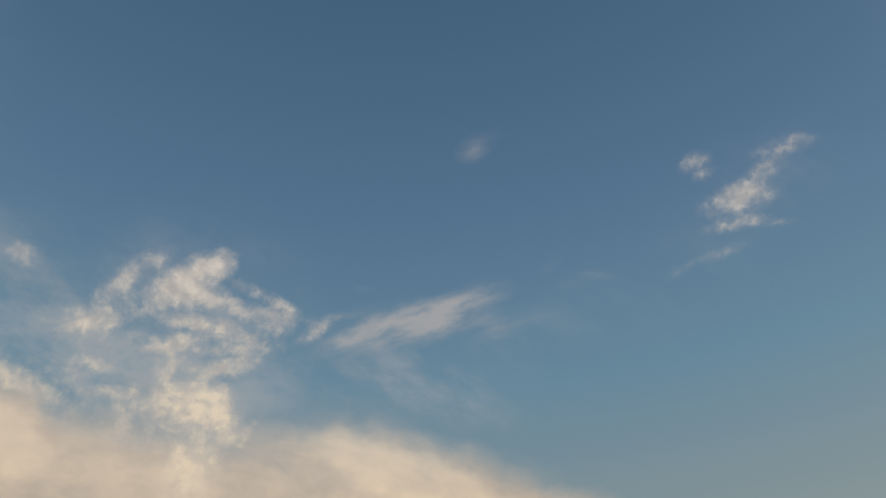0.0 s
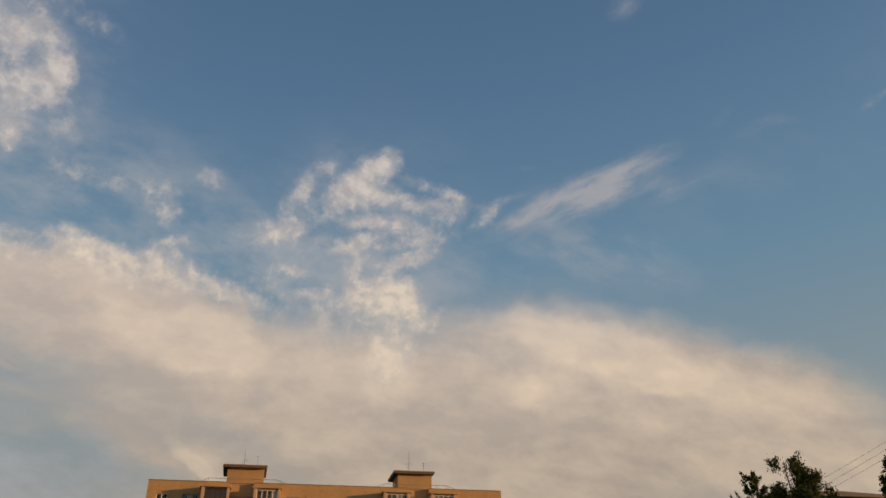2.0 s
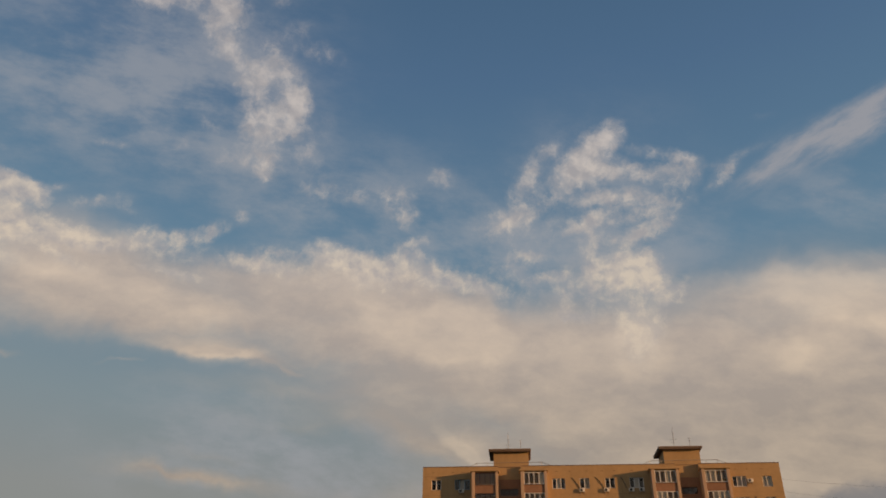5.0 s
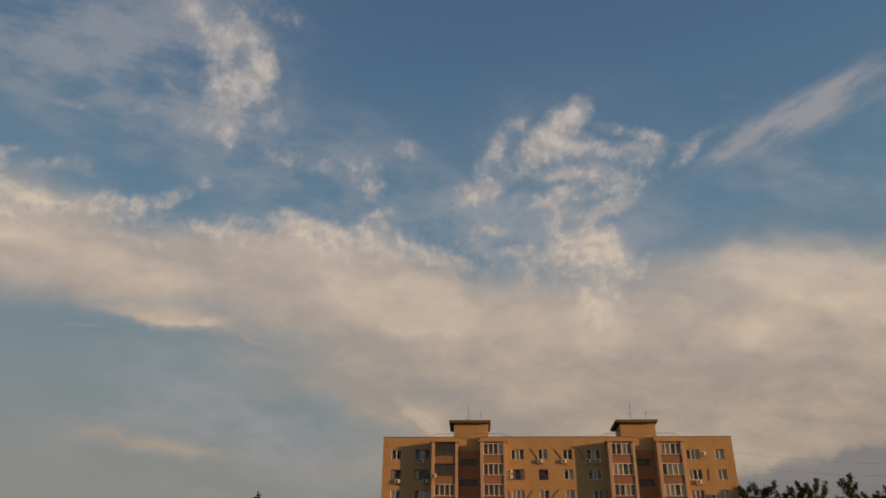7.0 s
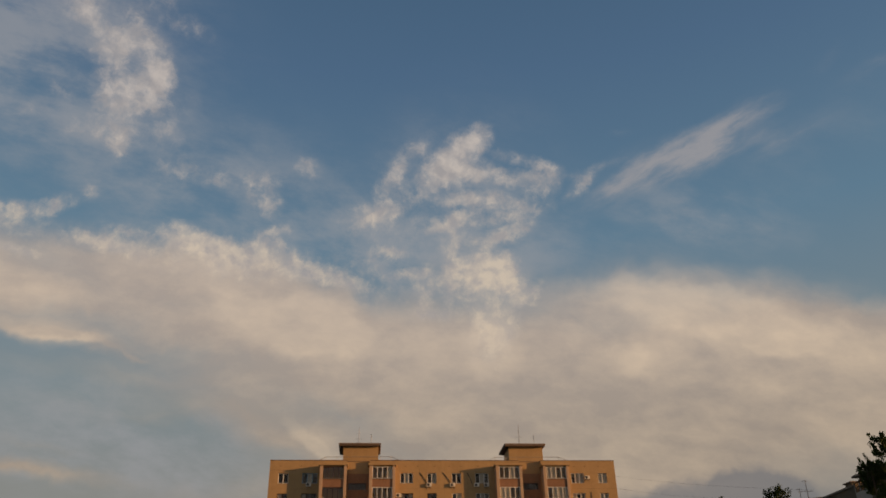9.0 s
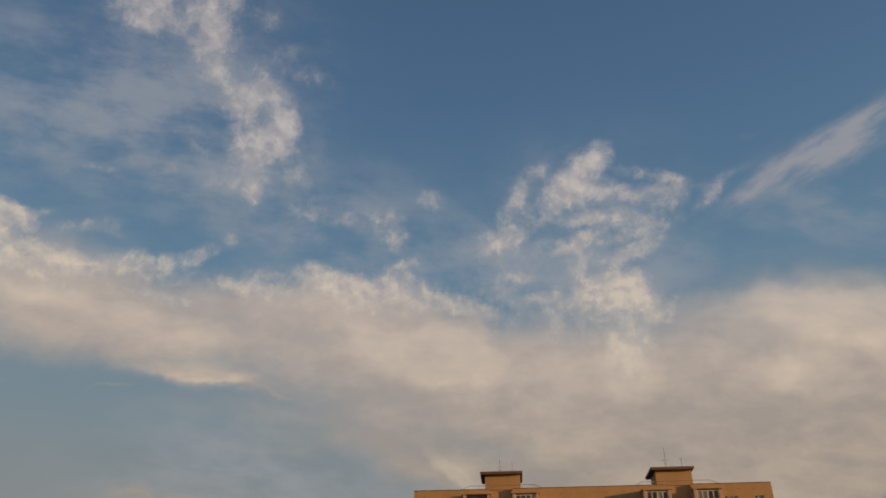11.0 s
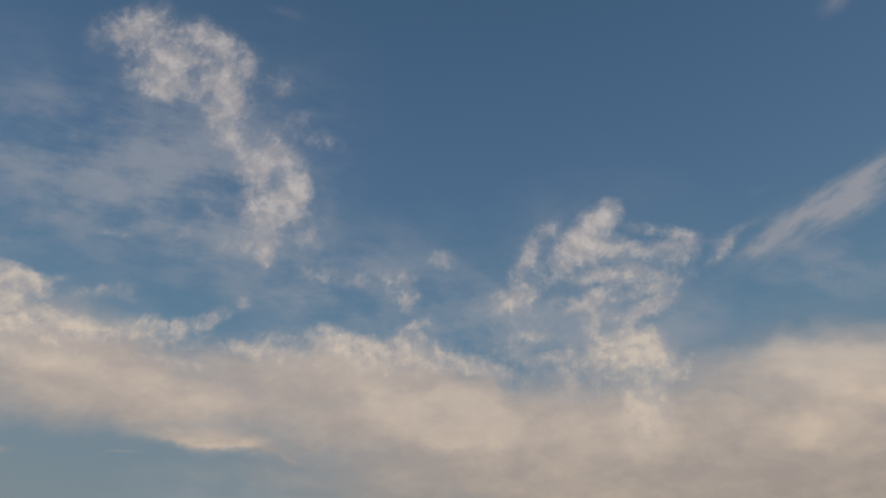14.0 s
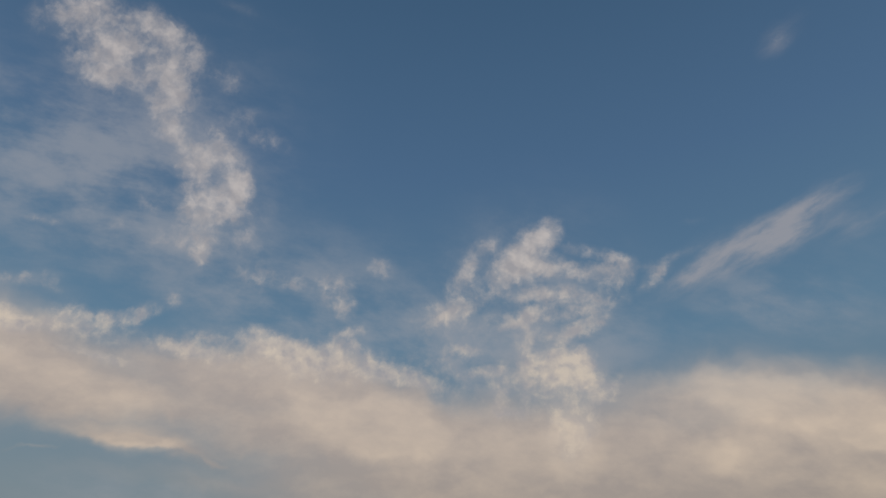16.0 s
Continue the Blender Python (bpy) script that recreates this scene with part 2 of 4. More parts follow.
heap.puff(43.3, 15.3, 3.1, 0.6, 33, 0.4)
heap.puff(40.6, 13.2, 1.7, 0.7, 45, 0.3)
heap.puff(47.1, 18.8, 1.7, 0.5, 24, 0.3)
heap.puff(43.8, 20.5, 9.3, 6.4, 51, 0.22)
heap.puff(23.2, 18.6, 2.2, 1.2, 26, 0.3)
heap.puff(-5.0, 2.8, 1.6, 1.1, -7, 0.4)
heap.puff(-34.6, 3.6, 3.4, 1.5, -20, 1.2)
heap.puff(-35.9, 1.1, 3.2, 1.5, -15, 1.1)

# thin veils that only pale the blue
veil = Field(warped(chart, (0.07, 6.0), (0.3, 1.2)))
veil.puff(24.3, -0.8, 8.6, 3.4, -7, 0.6)
veil.puff(-23.4, 9.2, 14.3, 10.2, 4, 0.8)
veil.puff(-31.9, 11.6, 17.1, 10.7, -13, 0.8)
veil.puff(-17.0, 13.0, 12.0, 12.0, 0, 0.4)
veil.puff(-12.0, 3.0, 14.0, 8.0, 0, 0.5)
veil.puff(-17.4, -15.3, 22.7, 8.1, -2, 0.9)
veil.puff(6.4, -0.8, 12.3, 12.3, 1, 0.4)
veil.puff(-14.1, 0.3, 19.0, 6.1, 1, 0.5)
veil.puff(13.7, -2.9, 27.7, 5.9, 11, 0.4)
veil.puff(45.0, 20.8, 10.8, 6.7, 35, 0.35)
veil.puff(32.9, 7.4, 21.8, 5.2, 28, 0.3)
veil.puff(6.4, -0.0, 9.8, 11.5, 1, 0.5)
veil.puff(-4.2, -2.3, 14.2, 6.1, -9, 0.6)
veil.puff(-13.3, -18.9, 18.7, 7.5, -0, 0.5)
veil_cover = wm("MULTIPLY", veil.total, wstep(wnoise(wmap(chart, (0, 0, 0), -12.0, (2.0, 1.0, 1.0)), 0.24, 6.0, 0.62), 0.3, 0.7, 0.15, 1.4))

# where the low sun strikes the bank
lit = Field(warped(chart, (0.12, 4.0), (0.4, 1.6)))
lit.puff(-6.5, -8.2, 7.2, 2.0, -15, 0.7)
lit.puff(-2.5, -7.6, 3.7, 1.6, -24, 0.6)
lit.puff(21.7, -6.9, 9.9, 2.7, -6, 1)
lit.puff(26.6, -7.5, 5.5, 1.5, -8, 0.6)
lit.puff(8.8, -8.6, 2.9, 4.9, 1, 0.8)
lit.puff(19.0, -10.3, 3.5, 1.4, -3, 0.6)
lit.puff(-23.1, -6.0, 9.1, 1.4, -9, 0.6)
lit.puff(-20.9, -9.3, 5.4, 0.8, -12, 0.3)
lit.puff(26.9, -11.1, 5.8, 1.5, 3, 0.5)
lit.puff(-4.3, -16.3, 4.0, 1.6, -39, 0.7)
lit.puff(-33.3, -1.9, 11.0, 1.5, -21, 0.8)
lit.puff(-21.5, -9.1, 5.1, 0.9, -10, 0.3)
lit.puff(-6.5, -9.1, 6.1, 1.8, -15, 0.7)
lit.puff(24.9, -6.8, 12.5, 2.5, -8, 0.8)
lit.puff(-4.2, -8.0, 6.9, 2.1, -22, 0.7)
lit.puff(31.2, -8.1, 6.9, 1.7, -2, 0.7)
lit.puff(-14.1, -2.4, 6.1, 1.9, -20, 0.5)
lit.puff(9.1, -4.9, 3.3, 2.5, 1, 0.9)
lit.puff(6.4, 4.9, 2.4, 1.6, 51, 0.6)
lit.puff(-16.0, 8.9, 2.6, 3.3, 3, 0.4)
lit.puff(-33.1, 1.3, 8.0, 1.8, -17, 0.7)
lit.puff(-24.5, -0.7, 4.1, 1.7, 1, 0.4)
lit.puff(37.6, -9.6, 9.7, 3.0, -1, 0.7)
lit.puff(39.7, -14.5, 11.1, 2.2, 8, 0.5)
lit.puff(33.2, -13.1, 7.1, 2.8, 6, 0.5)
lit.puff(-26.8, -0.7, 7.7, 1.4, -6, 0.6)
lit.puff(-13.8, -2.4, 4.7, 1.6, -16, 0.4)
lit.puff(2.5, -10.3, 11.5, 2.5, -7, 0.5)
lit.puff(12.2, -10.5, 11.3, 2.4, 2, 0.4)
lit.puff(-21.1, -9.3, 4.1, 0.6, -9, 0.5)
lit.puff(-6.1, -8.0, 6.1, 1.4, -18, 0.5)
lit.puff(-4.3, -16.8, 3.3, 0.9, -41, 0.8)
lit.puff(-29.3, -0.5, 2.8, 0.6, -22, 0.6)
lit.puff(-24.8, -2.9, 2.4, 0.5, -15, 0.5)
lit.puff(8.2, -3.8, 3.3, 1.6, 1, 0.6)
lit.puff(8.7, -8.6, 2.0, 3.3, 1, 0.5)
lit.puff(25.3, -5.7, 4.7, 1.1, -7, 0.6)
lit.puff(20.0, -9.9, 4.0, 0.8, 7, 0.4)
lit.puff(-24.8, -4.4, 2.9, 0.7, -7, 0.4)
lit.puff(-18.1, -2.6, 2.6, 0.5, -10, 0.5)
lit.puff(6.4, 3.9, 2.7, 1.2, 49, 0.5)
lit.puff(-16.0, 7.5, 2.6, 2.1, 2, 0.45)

# brushed streaks
wisp_at = warped(chart, (0.2, 0.8), (0.7, 0.5))
wisp = Field(wisp_at)
wisp.puff(30.0, 6.4, 4.5, 1.1, 33, 0.3)
wisp.puff(30.9, 11.3, 2.2, 0.9, 51, 0.2)
wisp.puff(22.3, 4.4, 7.5, 2.0, 27, 0.5)
wisp.puff(24.0, 5.9, 6.5, 1.6, 38, 0.5)
wisp.puff(26.1, 7.4, 4.2, 1.0, 24, 0.4)
wisp.puff(20.6, 3.9, 5.5, 2.4, 18, 0.4)
wisp.puff(23.8, 4.1, 4.3, 1.1, 29, 0.35)
wisp.puff(17.0, 1.7, 4.0, 0.9, 31, 0.35)
wisp.puff(17.8, 2.9, 3.3, 0.7, 29, 0.25)
wisp.puff(27.6, 5.3, 3.0, 1.8, 30, 0.3)
wisp.puff(23.3, 18.6, 3.0, 1.2, 43, 0.3)
wisp.puff(22.6, 18.1, 1.7, 1.7, -6, 0.25)
wisp.puff(18.7, 2.8, 7.3, 2.4, 29, 0.25)
wisp.puff(22.2, -0.1, 8.4, 2.6, -8, 0.25)
wisp.puff(32.7, 10.0, 3.8, 1.1, 39, 0.25)
wisp.puff(35.1, 11.1, 2.2, 0.7, 3, 0.25)

# the dark heap low behind the trees
dusk_at = warped(chart, (0.3, 1.6), (1.0, 0.6))
dusk = Field(dusk_at)
dusk.puff(27.2, -19.5, 3.8, 2.7, 11, 1.4)
dusk.puff(24.0, -21.3, 7.9, 3.3, 14, 1.2)
dusk.puff(30.1, -20.3, 4.8, 2.9, -2, 1.2)
dusk.puff(19.5, -21.5, 4.4, 2.8, 5, 1.1)
dusk.puff(23.9, -19.0, 4.8, 1.6, 20, 0.4)
dusk.puff(17.0, -22.6, 9.0, 2.6, 6, 0.9)

streaked = wmap(bank_at, (0, 0, 0), -8.0, (3.2, 1.0, 1.0))
bank_grain = wnoise(streaked, 0.16, 5.0, 0.55)
bank_cover = wstep(wm("MULTIPLY", wm("MULTIPLY", bank.total, 0.66), wm("ADD", bank_grain, 0.5)), 0.0, 1.15)


def heap_noise(at):
    """Lumps mixed with fibres that lean to the right."""
    fibre = wnoise(wmap(at, (0, 0, 0), 58.0, (2.2, 0.8, 1.0)), 1.0, 5.0, 0.6)
    return wm("MULTIPLY_ADD", wnoise(at, 0.95, 8.0, 0.66), 0.72, wm("MULTIPLY", fibre, 0.28))


heap_grain = heap_noise(heap_at)
heap_near = wnoise(heap_at, 0.8, 4.0, 0.5)
heap_lee = wnoise(wv("ADD", heap_at, (-0.32, -0.5, 0.0)), 0.8, 4.0, 0.5)
# puffs are torn by the grain where they are thin and stay whole where they pile up
heap_torn = wm("MULTIPLY", wm("SUBTRACT", heap_grain, 0.5), wm("MULTIPLY", wstep(heap.total, 0.0, 0.6), 3.7))
heap_cover = wstep(wm("ADD", heap.total, heap_torn), 0.10, 1.50)
heap_veil = wm("MULTIPLY", wstep(heap.total, 0.0, 1.4), 0.42)
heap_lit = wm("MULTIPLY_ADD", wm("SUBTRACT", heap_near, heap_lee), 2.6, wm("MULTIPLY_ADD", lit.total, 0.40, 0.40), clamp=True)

wisp_grain = wnoise(wmap(wisp_at, (0, 0, 0), 30.0, (3.0, 0.9, 1.0)), 0.7, 6.0, 0.62)
wisp_cover = wstep(wm("MULTIPLY", wisp.total, wstep(wisp_grain, 0.25, 0.75, 0.45, 1.4)), 0.02, 1.15)

dusk_cover = wstep(wm("MULTIPLY", dusk.total, wm("ADD", wnoise(dusk_at, 0.6, 6.0, 0.62), 0.5)), 0.10, 0.95)

# clear air: the computed evening sky, evened with the pale blue of thin haze
air = wnode("ShaderNodeTexSky")
air.sky_type, air.sun_disc = "NISHITA", False
air.sun_elevation = math.asin(SUN_TO.z)
air.sun_rotation = math.atan2(SUN_TO.x, SUN_TO.y)
air.air_density, air.dust_density = 1.0, 1.2
haze = wnode("ShaderNodeValToRGB")
wput(haze.inputs[0], height)
ramp = haze.color_ramp
ramp.elements[0].position, ramp.elements[0].color = 0.05, (0.26, 0.25, 0.22, 1)
ramp.elements[1].position, ramp.elements[1].color = 0.95, (0.035, 0.085, 0.17, 1)
for at, tone in ((0.20, (0.255, 0.25, 0.232)), (0.30, (0.213, 0.26, 0.276)), (0.48, (0.120, 0.220, 0.312)), (0.66, (0.079, 0.152, 0.258)), (0.80, (0.055, 0.115, 0.20))):
    ramp.elements.new(at).color = (*tone, 1)
clear = wmix(0.85, wscale(air.outputs[0], 0.10), haze.outputs[0])

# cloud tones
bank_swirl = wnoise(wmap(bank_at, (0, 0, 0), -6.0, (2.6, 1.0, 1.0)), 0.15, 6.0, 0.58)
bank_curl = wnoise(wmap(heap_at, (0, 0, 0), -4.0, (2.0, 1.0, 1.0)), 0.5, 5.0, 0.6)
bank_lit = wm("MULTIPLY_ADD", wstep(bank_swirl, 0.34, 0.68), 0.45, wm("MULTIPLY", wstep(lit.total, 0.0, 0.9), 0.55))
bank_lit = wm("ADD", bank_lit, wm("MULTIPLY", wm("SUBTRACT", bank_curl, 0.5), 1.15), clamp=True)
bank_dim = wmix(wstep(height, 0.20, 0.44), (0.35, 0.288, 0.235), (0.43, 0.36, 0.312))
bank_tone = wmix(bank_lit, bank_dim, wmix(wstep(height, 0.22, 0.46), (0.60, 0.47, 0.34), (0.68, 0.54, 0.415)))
heap_tone = wmix(heap_lit, (0.39, 0.355, 0.345), wmix(wstep(height, 0.42, 0.62), (0.70, 0.575, 0.435), (0.61, 0.535, 0.48)))
sky = wmix(wm("MULTIPLY", wstep(veil_cover, 0.0, 1.5), 0.6), clear, (0.345, 0.345, 0.36))
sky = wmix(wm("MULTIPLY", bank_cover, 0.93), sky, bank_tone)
sky = wmix(wm("MULTIPLY", wisp_cover, 0.60), sky, (0.43, 0.385, 0.37))
sky = wmix(heap_veil, sky, (0.42, 0.385, 0.37))
sky = wmix(wm("MULTIPLY", heap_cover, 0.74), sky, heap_tone)
sky = wmix(wm("MULTIPLY", dusk_cover, 0.8), sky, (0.182, 0.182, 0.190))

# broken cloud over the rest of the sky
rest = wm("MULTIPLY", wstep(ahead, 1.60, 1.15), wstep(wnoise(way, 2.6, 5.0, 0.55), 0.36, 0.60))
sky = wmix(wm("MULTIPLY", rest, 0.8), sky, (0.36, 0.31, 0.27))

glow = wnode("ShaderNodeBackground")
wput(glow.inputs[0], sky)
glow.inputs[1].default_value = 1.0
wt.links.new(glow.outputs[0], wnode("ShaderNodeOutputWorld").inputs[0])


# ---------------------------------------------------------------- materials
def surface(name, colour, rough=0.85, metal=0.0, grain=6.0, vary=0.12, stain=0.35, stain_scale=0.35, stain_colour=None, bump=0.15, streak=False, per_piece=0.0):
    """A worn surface: base colour, fine grain and larger stains, with a slight relief."""
    m = bpy.data.materials.new(name)
    m.use_nodes = True
    t = m.node_tree
    b = t.nodes["Principled BSDF"]
    b.inputs["Roughness"].default_value, b.inputs["Metallic"].default_value = rough, metal
    at = t.nodes.new("ShaderNodeTexCoord").outputs["Object"]
    fine = t.nodes.new("ShaderNodeTexNoise")
    fine.inputs["Scale"].default_value, fine.inputs["Detail"].default_value = grain, 6
    t.links.new(at, fine.inputs["Vector"])
    broad = t.nodes.new("ShaderNodeTexNoise")
    broad.inputs["Scale"].default_value, broad.inputs["Detail"].default_value = stain_scale, 5
    if streak:
        squeeze = t.nodes.new("ShaderNodeMapping")
        squeeze.inputs["Scale"].default_value = (2.2, 2.2, 0.35)
        t.links.new(at, squeeze.inputs["Vector"])
        t.links.new(squeeze.outputs[0], broad.inputs["Vector"])
    else:
        t.links.new(at, broad.inputs["Vector"])
    spread = t.nodes.new("ShaderNodeMapRange")
    t.links.new(broad.outputs[0], spread.inputs[0])
    for k, v in zip(range(1, 5), (0.42, 0.68, 0.0, stain)):
        spread.inputs[k].default_value = v
    mix = t.nodes.new("ShaderNodeMix")
    mix.data_type = "RGBA"
    worn = stain_colour or tuple(c * 0.62 for c in colour)
    mix.inputs[6].default_value, mix.inputs[7].default_value = (*colour, 1), (*worn, 1)
    t.links.new(spread.outputs[0], mix.inputs["Factor"])
    tone = t.nodes.new("ShaderNodeHueSaturation")
    t.links.new(mix.outputs[2], tone.inputs["Color"])
    level = t.nodes.new("ShaderNodeMapRange")
    t.links.new(fine.outputs[0], level.inputs[0])
    for k, v in zip(range(1, 5), (0.3, 0.7, 1 - vary, 1 + vary)):
        level.inputs[k].default_value = v
    value = level.outputs[0]
    if per_piece:
        info = t.nodes.new("ShaderNodeObjectInfo")
        jig = t.nodes.new("ShaderNodeMapRange")
        t.links.new(info.outputs["Random"], jig.inputs[0])
        jig.inputs[3].default_value, jig.inputs[4].default_value = 1 - per_piece, 1 + per_piece
        times = t.nodes.new("ShaderNodeMath")
        times.operation = "MULTIPLY"
        t.links.new(value, times.inputs[0])
        t.links.new(jig.outputs[0], times.inputs[1])
        value = times.outputs[0]
    t.links.new(value, tone.inputs["Value"])
    t.links.new(tone.outputs[0], b.inputs["Base Color"])
    if bump:
        rel = t.nodes.new("ShaderNodeBump")
        rel.inputs["Strength"].default_value, rel.inputs["Distance"].default_value = bump, 0.02
        t.links.new(fine.outputs[0], rel.inputs["Height"])
        t.links.new(rel.outputs[0], b.inputs["Normal"])
    return m


def glazing(name, tint, gloss):
    """Clear pane: lets most light through and mirrors the sky."""
    m = bpy.data.materials.new(name)
    m.use_nodes = True
    t = m.node_tree
    t.nodes.clear()
    clear_part = t.nodes.new("ShaderNodeBsdfTransparent")
    clear_part.inputs[0].default_value = (*tint, 1)
    mirror = t.nodes.new("ShaderNodeBsdfGlossy")
    mirror.inputs["Color"].default_value = (0.9, 0.93, 0.95, 1)
    mirror.inputs["Roughness"].default_value = 0.03
    wave = t.nodes.new("ShaderNodeTexNoise")
    wave.inputs["Scale"].default_value = 1.6
    rel = t.nodes.new("ShaderNodeBump")
    rel.inputs["Strength"].default_value, rel.inputs["Distance"].default_value = 0.25, 0.03
    t.links.new(t.nodes.new("ShaderNodeTexCoord").outputs["Object"], wave.inputs["Vector"])
    t.links.new(wave.outputs[0], rel.inputs["Height"])
    t.links.new(rel.outputs[0], mirror.inputs["Normal"])
    mix = t.nodes.new("ShaderNodeMixShader")
    mix.inputs[0].default_value = gloss
    t.links.new(clear_part.outputs[0], mix.inputs[1])
    t.links.new(mirror.outputs[0], mix.inputs[2])
    t.links.new(mix.outputs[0], t.nodes.new("ShaderNodeOutputMaterial").inputs[0])
    return m


M_OCHRE = surface("ochre_plaster", (0.385, 0.255, 0.124), stain=0.30, stain_scale=0.22, streak=True, grain=2.5, vary=0.06)
M_PIER = surface("beige_plaster", (0.42, 0.30, 0.215), stain=0.3, streak=True, grain=3, vary=0.07)
M_TERRA = surface("terracotta_panel", (0.25, 0.135, 0.082), stain=0.3, grain=4, vary=0.10, per_piece=0.10)
M_BROWN = surface("brown_plaster", (0.27, 0.155, 0.092), stain=0.3, streak=True, grain=3, vary=0.08)
M_SEAM = surface("joint_mortar", (0.24, 0.155, 0.085), stain=0.4, grain=8)
M_SLAB = surface("roof_slab", (0.16, 0.115, 0.085), stain=0.5, grain=4)
M_TAR = surface("roof_felt", (0.06, 0.06, 0.06), stain=0.5, grain=5)
M_STEEL = surface("painted_steel", (0.30, 0.26, 0.22), rough=0.5, metal=0.3, stain=0.5, grain=12, bump=0)
M_MAST = surface("grey_metal", (0.12, 0.12, 0.12), rough=0.45, metal=0.8, stain=0.4, grain=12, bump=0)
M_WHITE = surface("white_plastic", (0.72, 0.70, 0.66), rough=0.45, stain=0.25, grain=8, vary=0.04, bump=0, per_piece=0.05)
M_WOOD = surface("brown_frame", (0.07, 0.04, 0.028), rough=0.6, stain=0.4, grain=14)
M_BLUE = surface("blue_frame", (0.20, 0.30, 0.38), rough=0.6, stain=0.3, grain=14)
M_GLASS = glazing("window_glass", (0.80, 0.80, 0.78), 0.065)
M_DRAPE = surface("net_curtain", (0.52, 0.47, 0.39), rough=0.95, grain=9, vary=0.10, stain=0.3, bump=0.1, per_piece=0.25)
# dark tone that puts the shade of unlit rooms into the colour
M_ROOM = surface("room_shade", (0.12, 0.095, 0.075), stain=0.4)
M_AC = surface("air_unit_case", (0.66, 0.63, 0.57), rough=0.5, stain=0.4, grain=10, bump=0, per_piece=0.12)
M_GRILLE = surface("dark_grille", (0.05, 0.05, 0.05), rough=0.6, bump=0)
M_CABLE = surface("cable_rubber", (0.05, 0.045, 0.04), rough=0.7, bump=0)
M_PALE = surface("weathered_white_paint", (0.27, 0.27, 0.255), rough=0.6, stain=0.5, grain=8)
M_BRICK = surface("grey_brick", (0.105, 0.09, 0.065), stain=0.5, grain=5, vary=0.15)
M_SLATE = surface("slate_roof", (0.14, 0.12, 0.10), stain=0.5, grain=4)
M_BARK = surface("bark", (0.09, 0.07, 0.05), grain=10, vary=0.25, bump=0.4)
M_GRASS = surface("grass_ground", (0.07, 0.085, 0.04), grain=2, vary=0.3, stain=0.6, stain_scale=0.05, stain_colour=(0.13, 0.11, 0.08))
M_ASPHALT = surface("asphalt", (0.055, 0.055, 0.055), grain=20, vary=0.2, stain=0.4)


def leafage(name, colour, colour_b):
    m = bpy.data.materials.new(name)
    m.use_nodes = True
    t = m.node_tree
    b = t.nodes["Principled BSDF"]
    b.inputs["Roughness"].default_value = 0.85
    b.inputs["Specular IOR Level"].default_value = 0.15
    b.inputs["Transmission Weight"].default_value = 0.0
    geo = t.nodes.new("ShaderNodeNewGeometry")
    mix = t.nodes.new("ShaderNodeMix")
    mix.data_type = "RGBA"
    mix.inputs[6].default_value, mix.inputs[7].default_value = (*colour, 1), (*colour_b, 1)
    t.links.new(geo.outputs["Random Per Island"], mix.inputs["Factor"])
    t.links.new(mix.outputs[2], b.inputs["Base Color"])
    thin = t.nodes.new("ShaderNodeBsdfTranslucent")
    t.links.new(mix.outputs[2], thin.inputs[0])
    both = t.nodes.new("ShaderNodeMixShader")
    both.inputs[0].default_value = 0.12
    t.links.new(b.outputs[0], both.inputs[1])
    t.links.new(thin.outputs[0], both.inputs[2])
    t.links.new(both.outputs[0], t.nodes["Material Output"].inputs[0])
    return m


M_LEAF = leafage("leaves_green", (0.030, 0.050, 0.016), (0.058, 0.082, 0.024))
M_LEAF_DARK = leafage("leaves_dark", (0.028, 0.048, 0.017), (0.050, 0.068, 0.024))


# ---------------------------------------------------------------- builders
class Shape:
    """Corners and faces, gathered from boxes, tubes and sheets."""

    def __init__(self):
        self.v, self.f = [], []

    def box(self, x0, y0, z0, x1, y1, z1):
        k = len(self.v)
        self.v += [(x, y, z) for z in (z0, z1) for y in (y0, y1) for x in (x0, x1)]
        self.f += [tuple(k + i for i in q) for q in ((0, 2, 3, 1), (4, 5, 7, 6), (0, 1, 5, 4), (2, 6, 7, 3), (0, 4, 6, 2), (1, 3, 7, 5))]
        return self

    def quad(self, *corners):
        k = len(self.v)
        self.v += [tuple(c) for c in corners]
        self.f.append(tuple(range(k, k + len(corners))))
        return self

    def tube(self, points, radii, sides=7):
        """A tapered tube through the points."""
        pts = [Vector(p) for p in points]
        base = len(self.v)
        for i, p in enumerate(pts):
            along = (pts[min(i + 1, len(pts) - 1)] - pts[max(i - 1, 0)]).normalized()
            side = along.cross(Vector((0.31, 0.95, 0.05))).normalized()
            up = along.cross(side)
            for s in range(sides):
                a = math.tau * s / sides
                self.v.append(tuple(p + (side * math.cos(a) + up * math.sin(a)) * radii[i]))
        for i in range(len(pts) - 1):
            for s in range(sides):
                a, b = base + i * sides + s, base + i * sides + (s + 1) % sides
                self.f.append((a, b, b + sides, a + sides))
        self.f.append(tuple(base + s for s in reversed(range(sides))))
        self.f.append(tuple(base + (len(pts) - 1) * sides + s for s in range(sides)))
        return self

    def mesh(self, name, material, bevel=0.0, weld=False):
        me = bpy.data.meshes.new(name)
        me.from_pydata(self.v, [], self.f)
        me.materials.append(material)
        if weld:
            bm = bmesh.new()
            bm.from_mesh(me)
            bmesh.ops.remove_doubles(bm, verts=bm.verts[:], dist=0.0005)
            bm.to_mesh(me)
            bm.free()
        if bevel:
            bm = bmesh.new()
            bm.from_mesh(me)
            bmesh.ops.bevel(bm, geom=bm.edges[:], offset=bevel, segments=1, affect="EDGES")
            bm.to_mesh(me)
            bm.free()
        me.update()
        return me


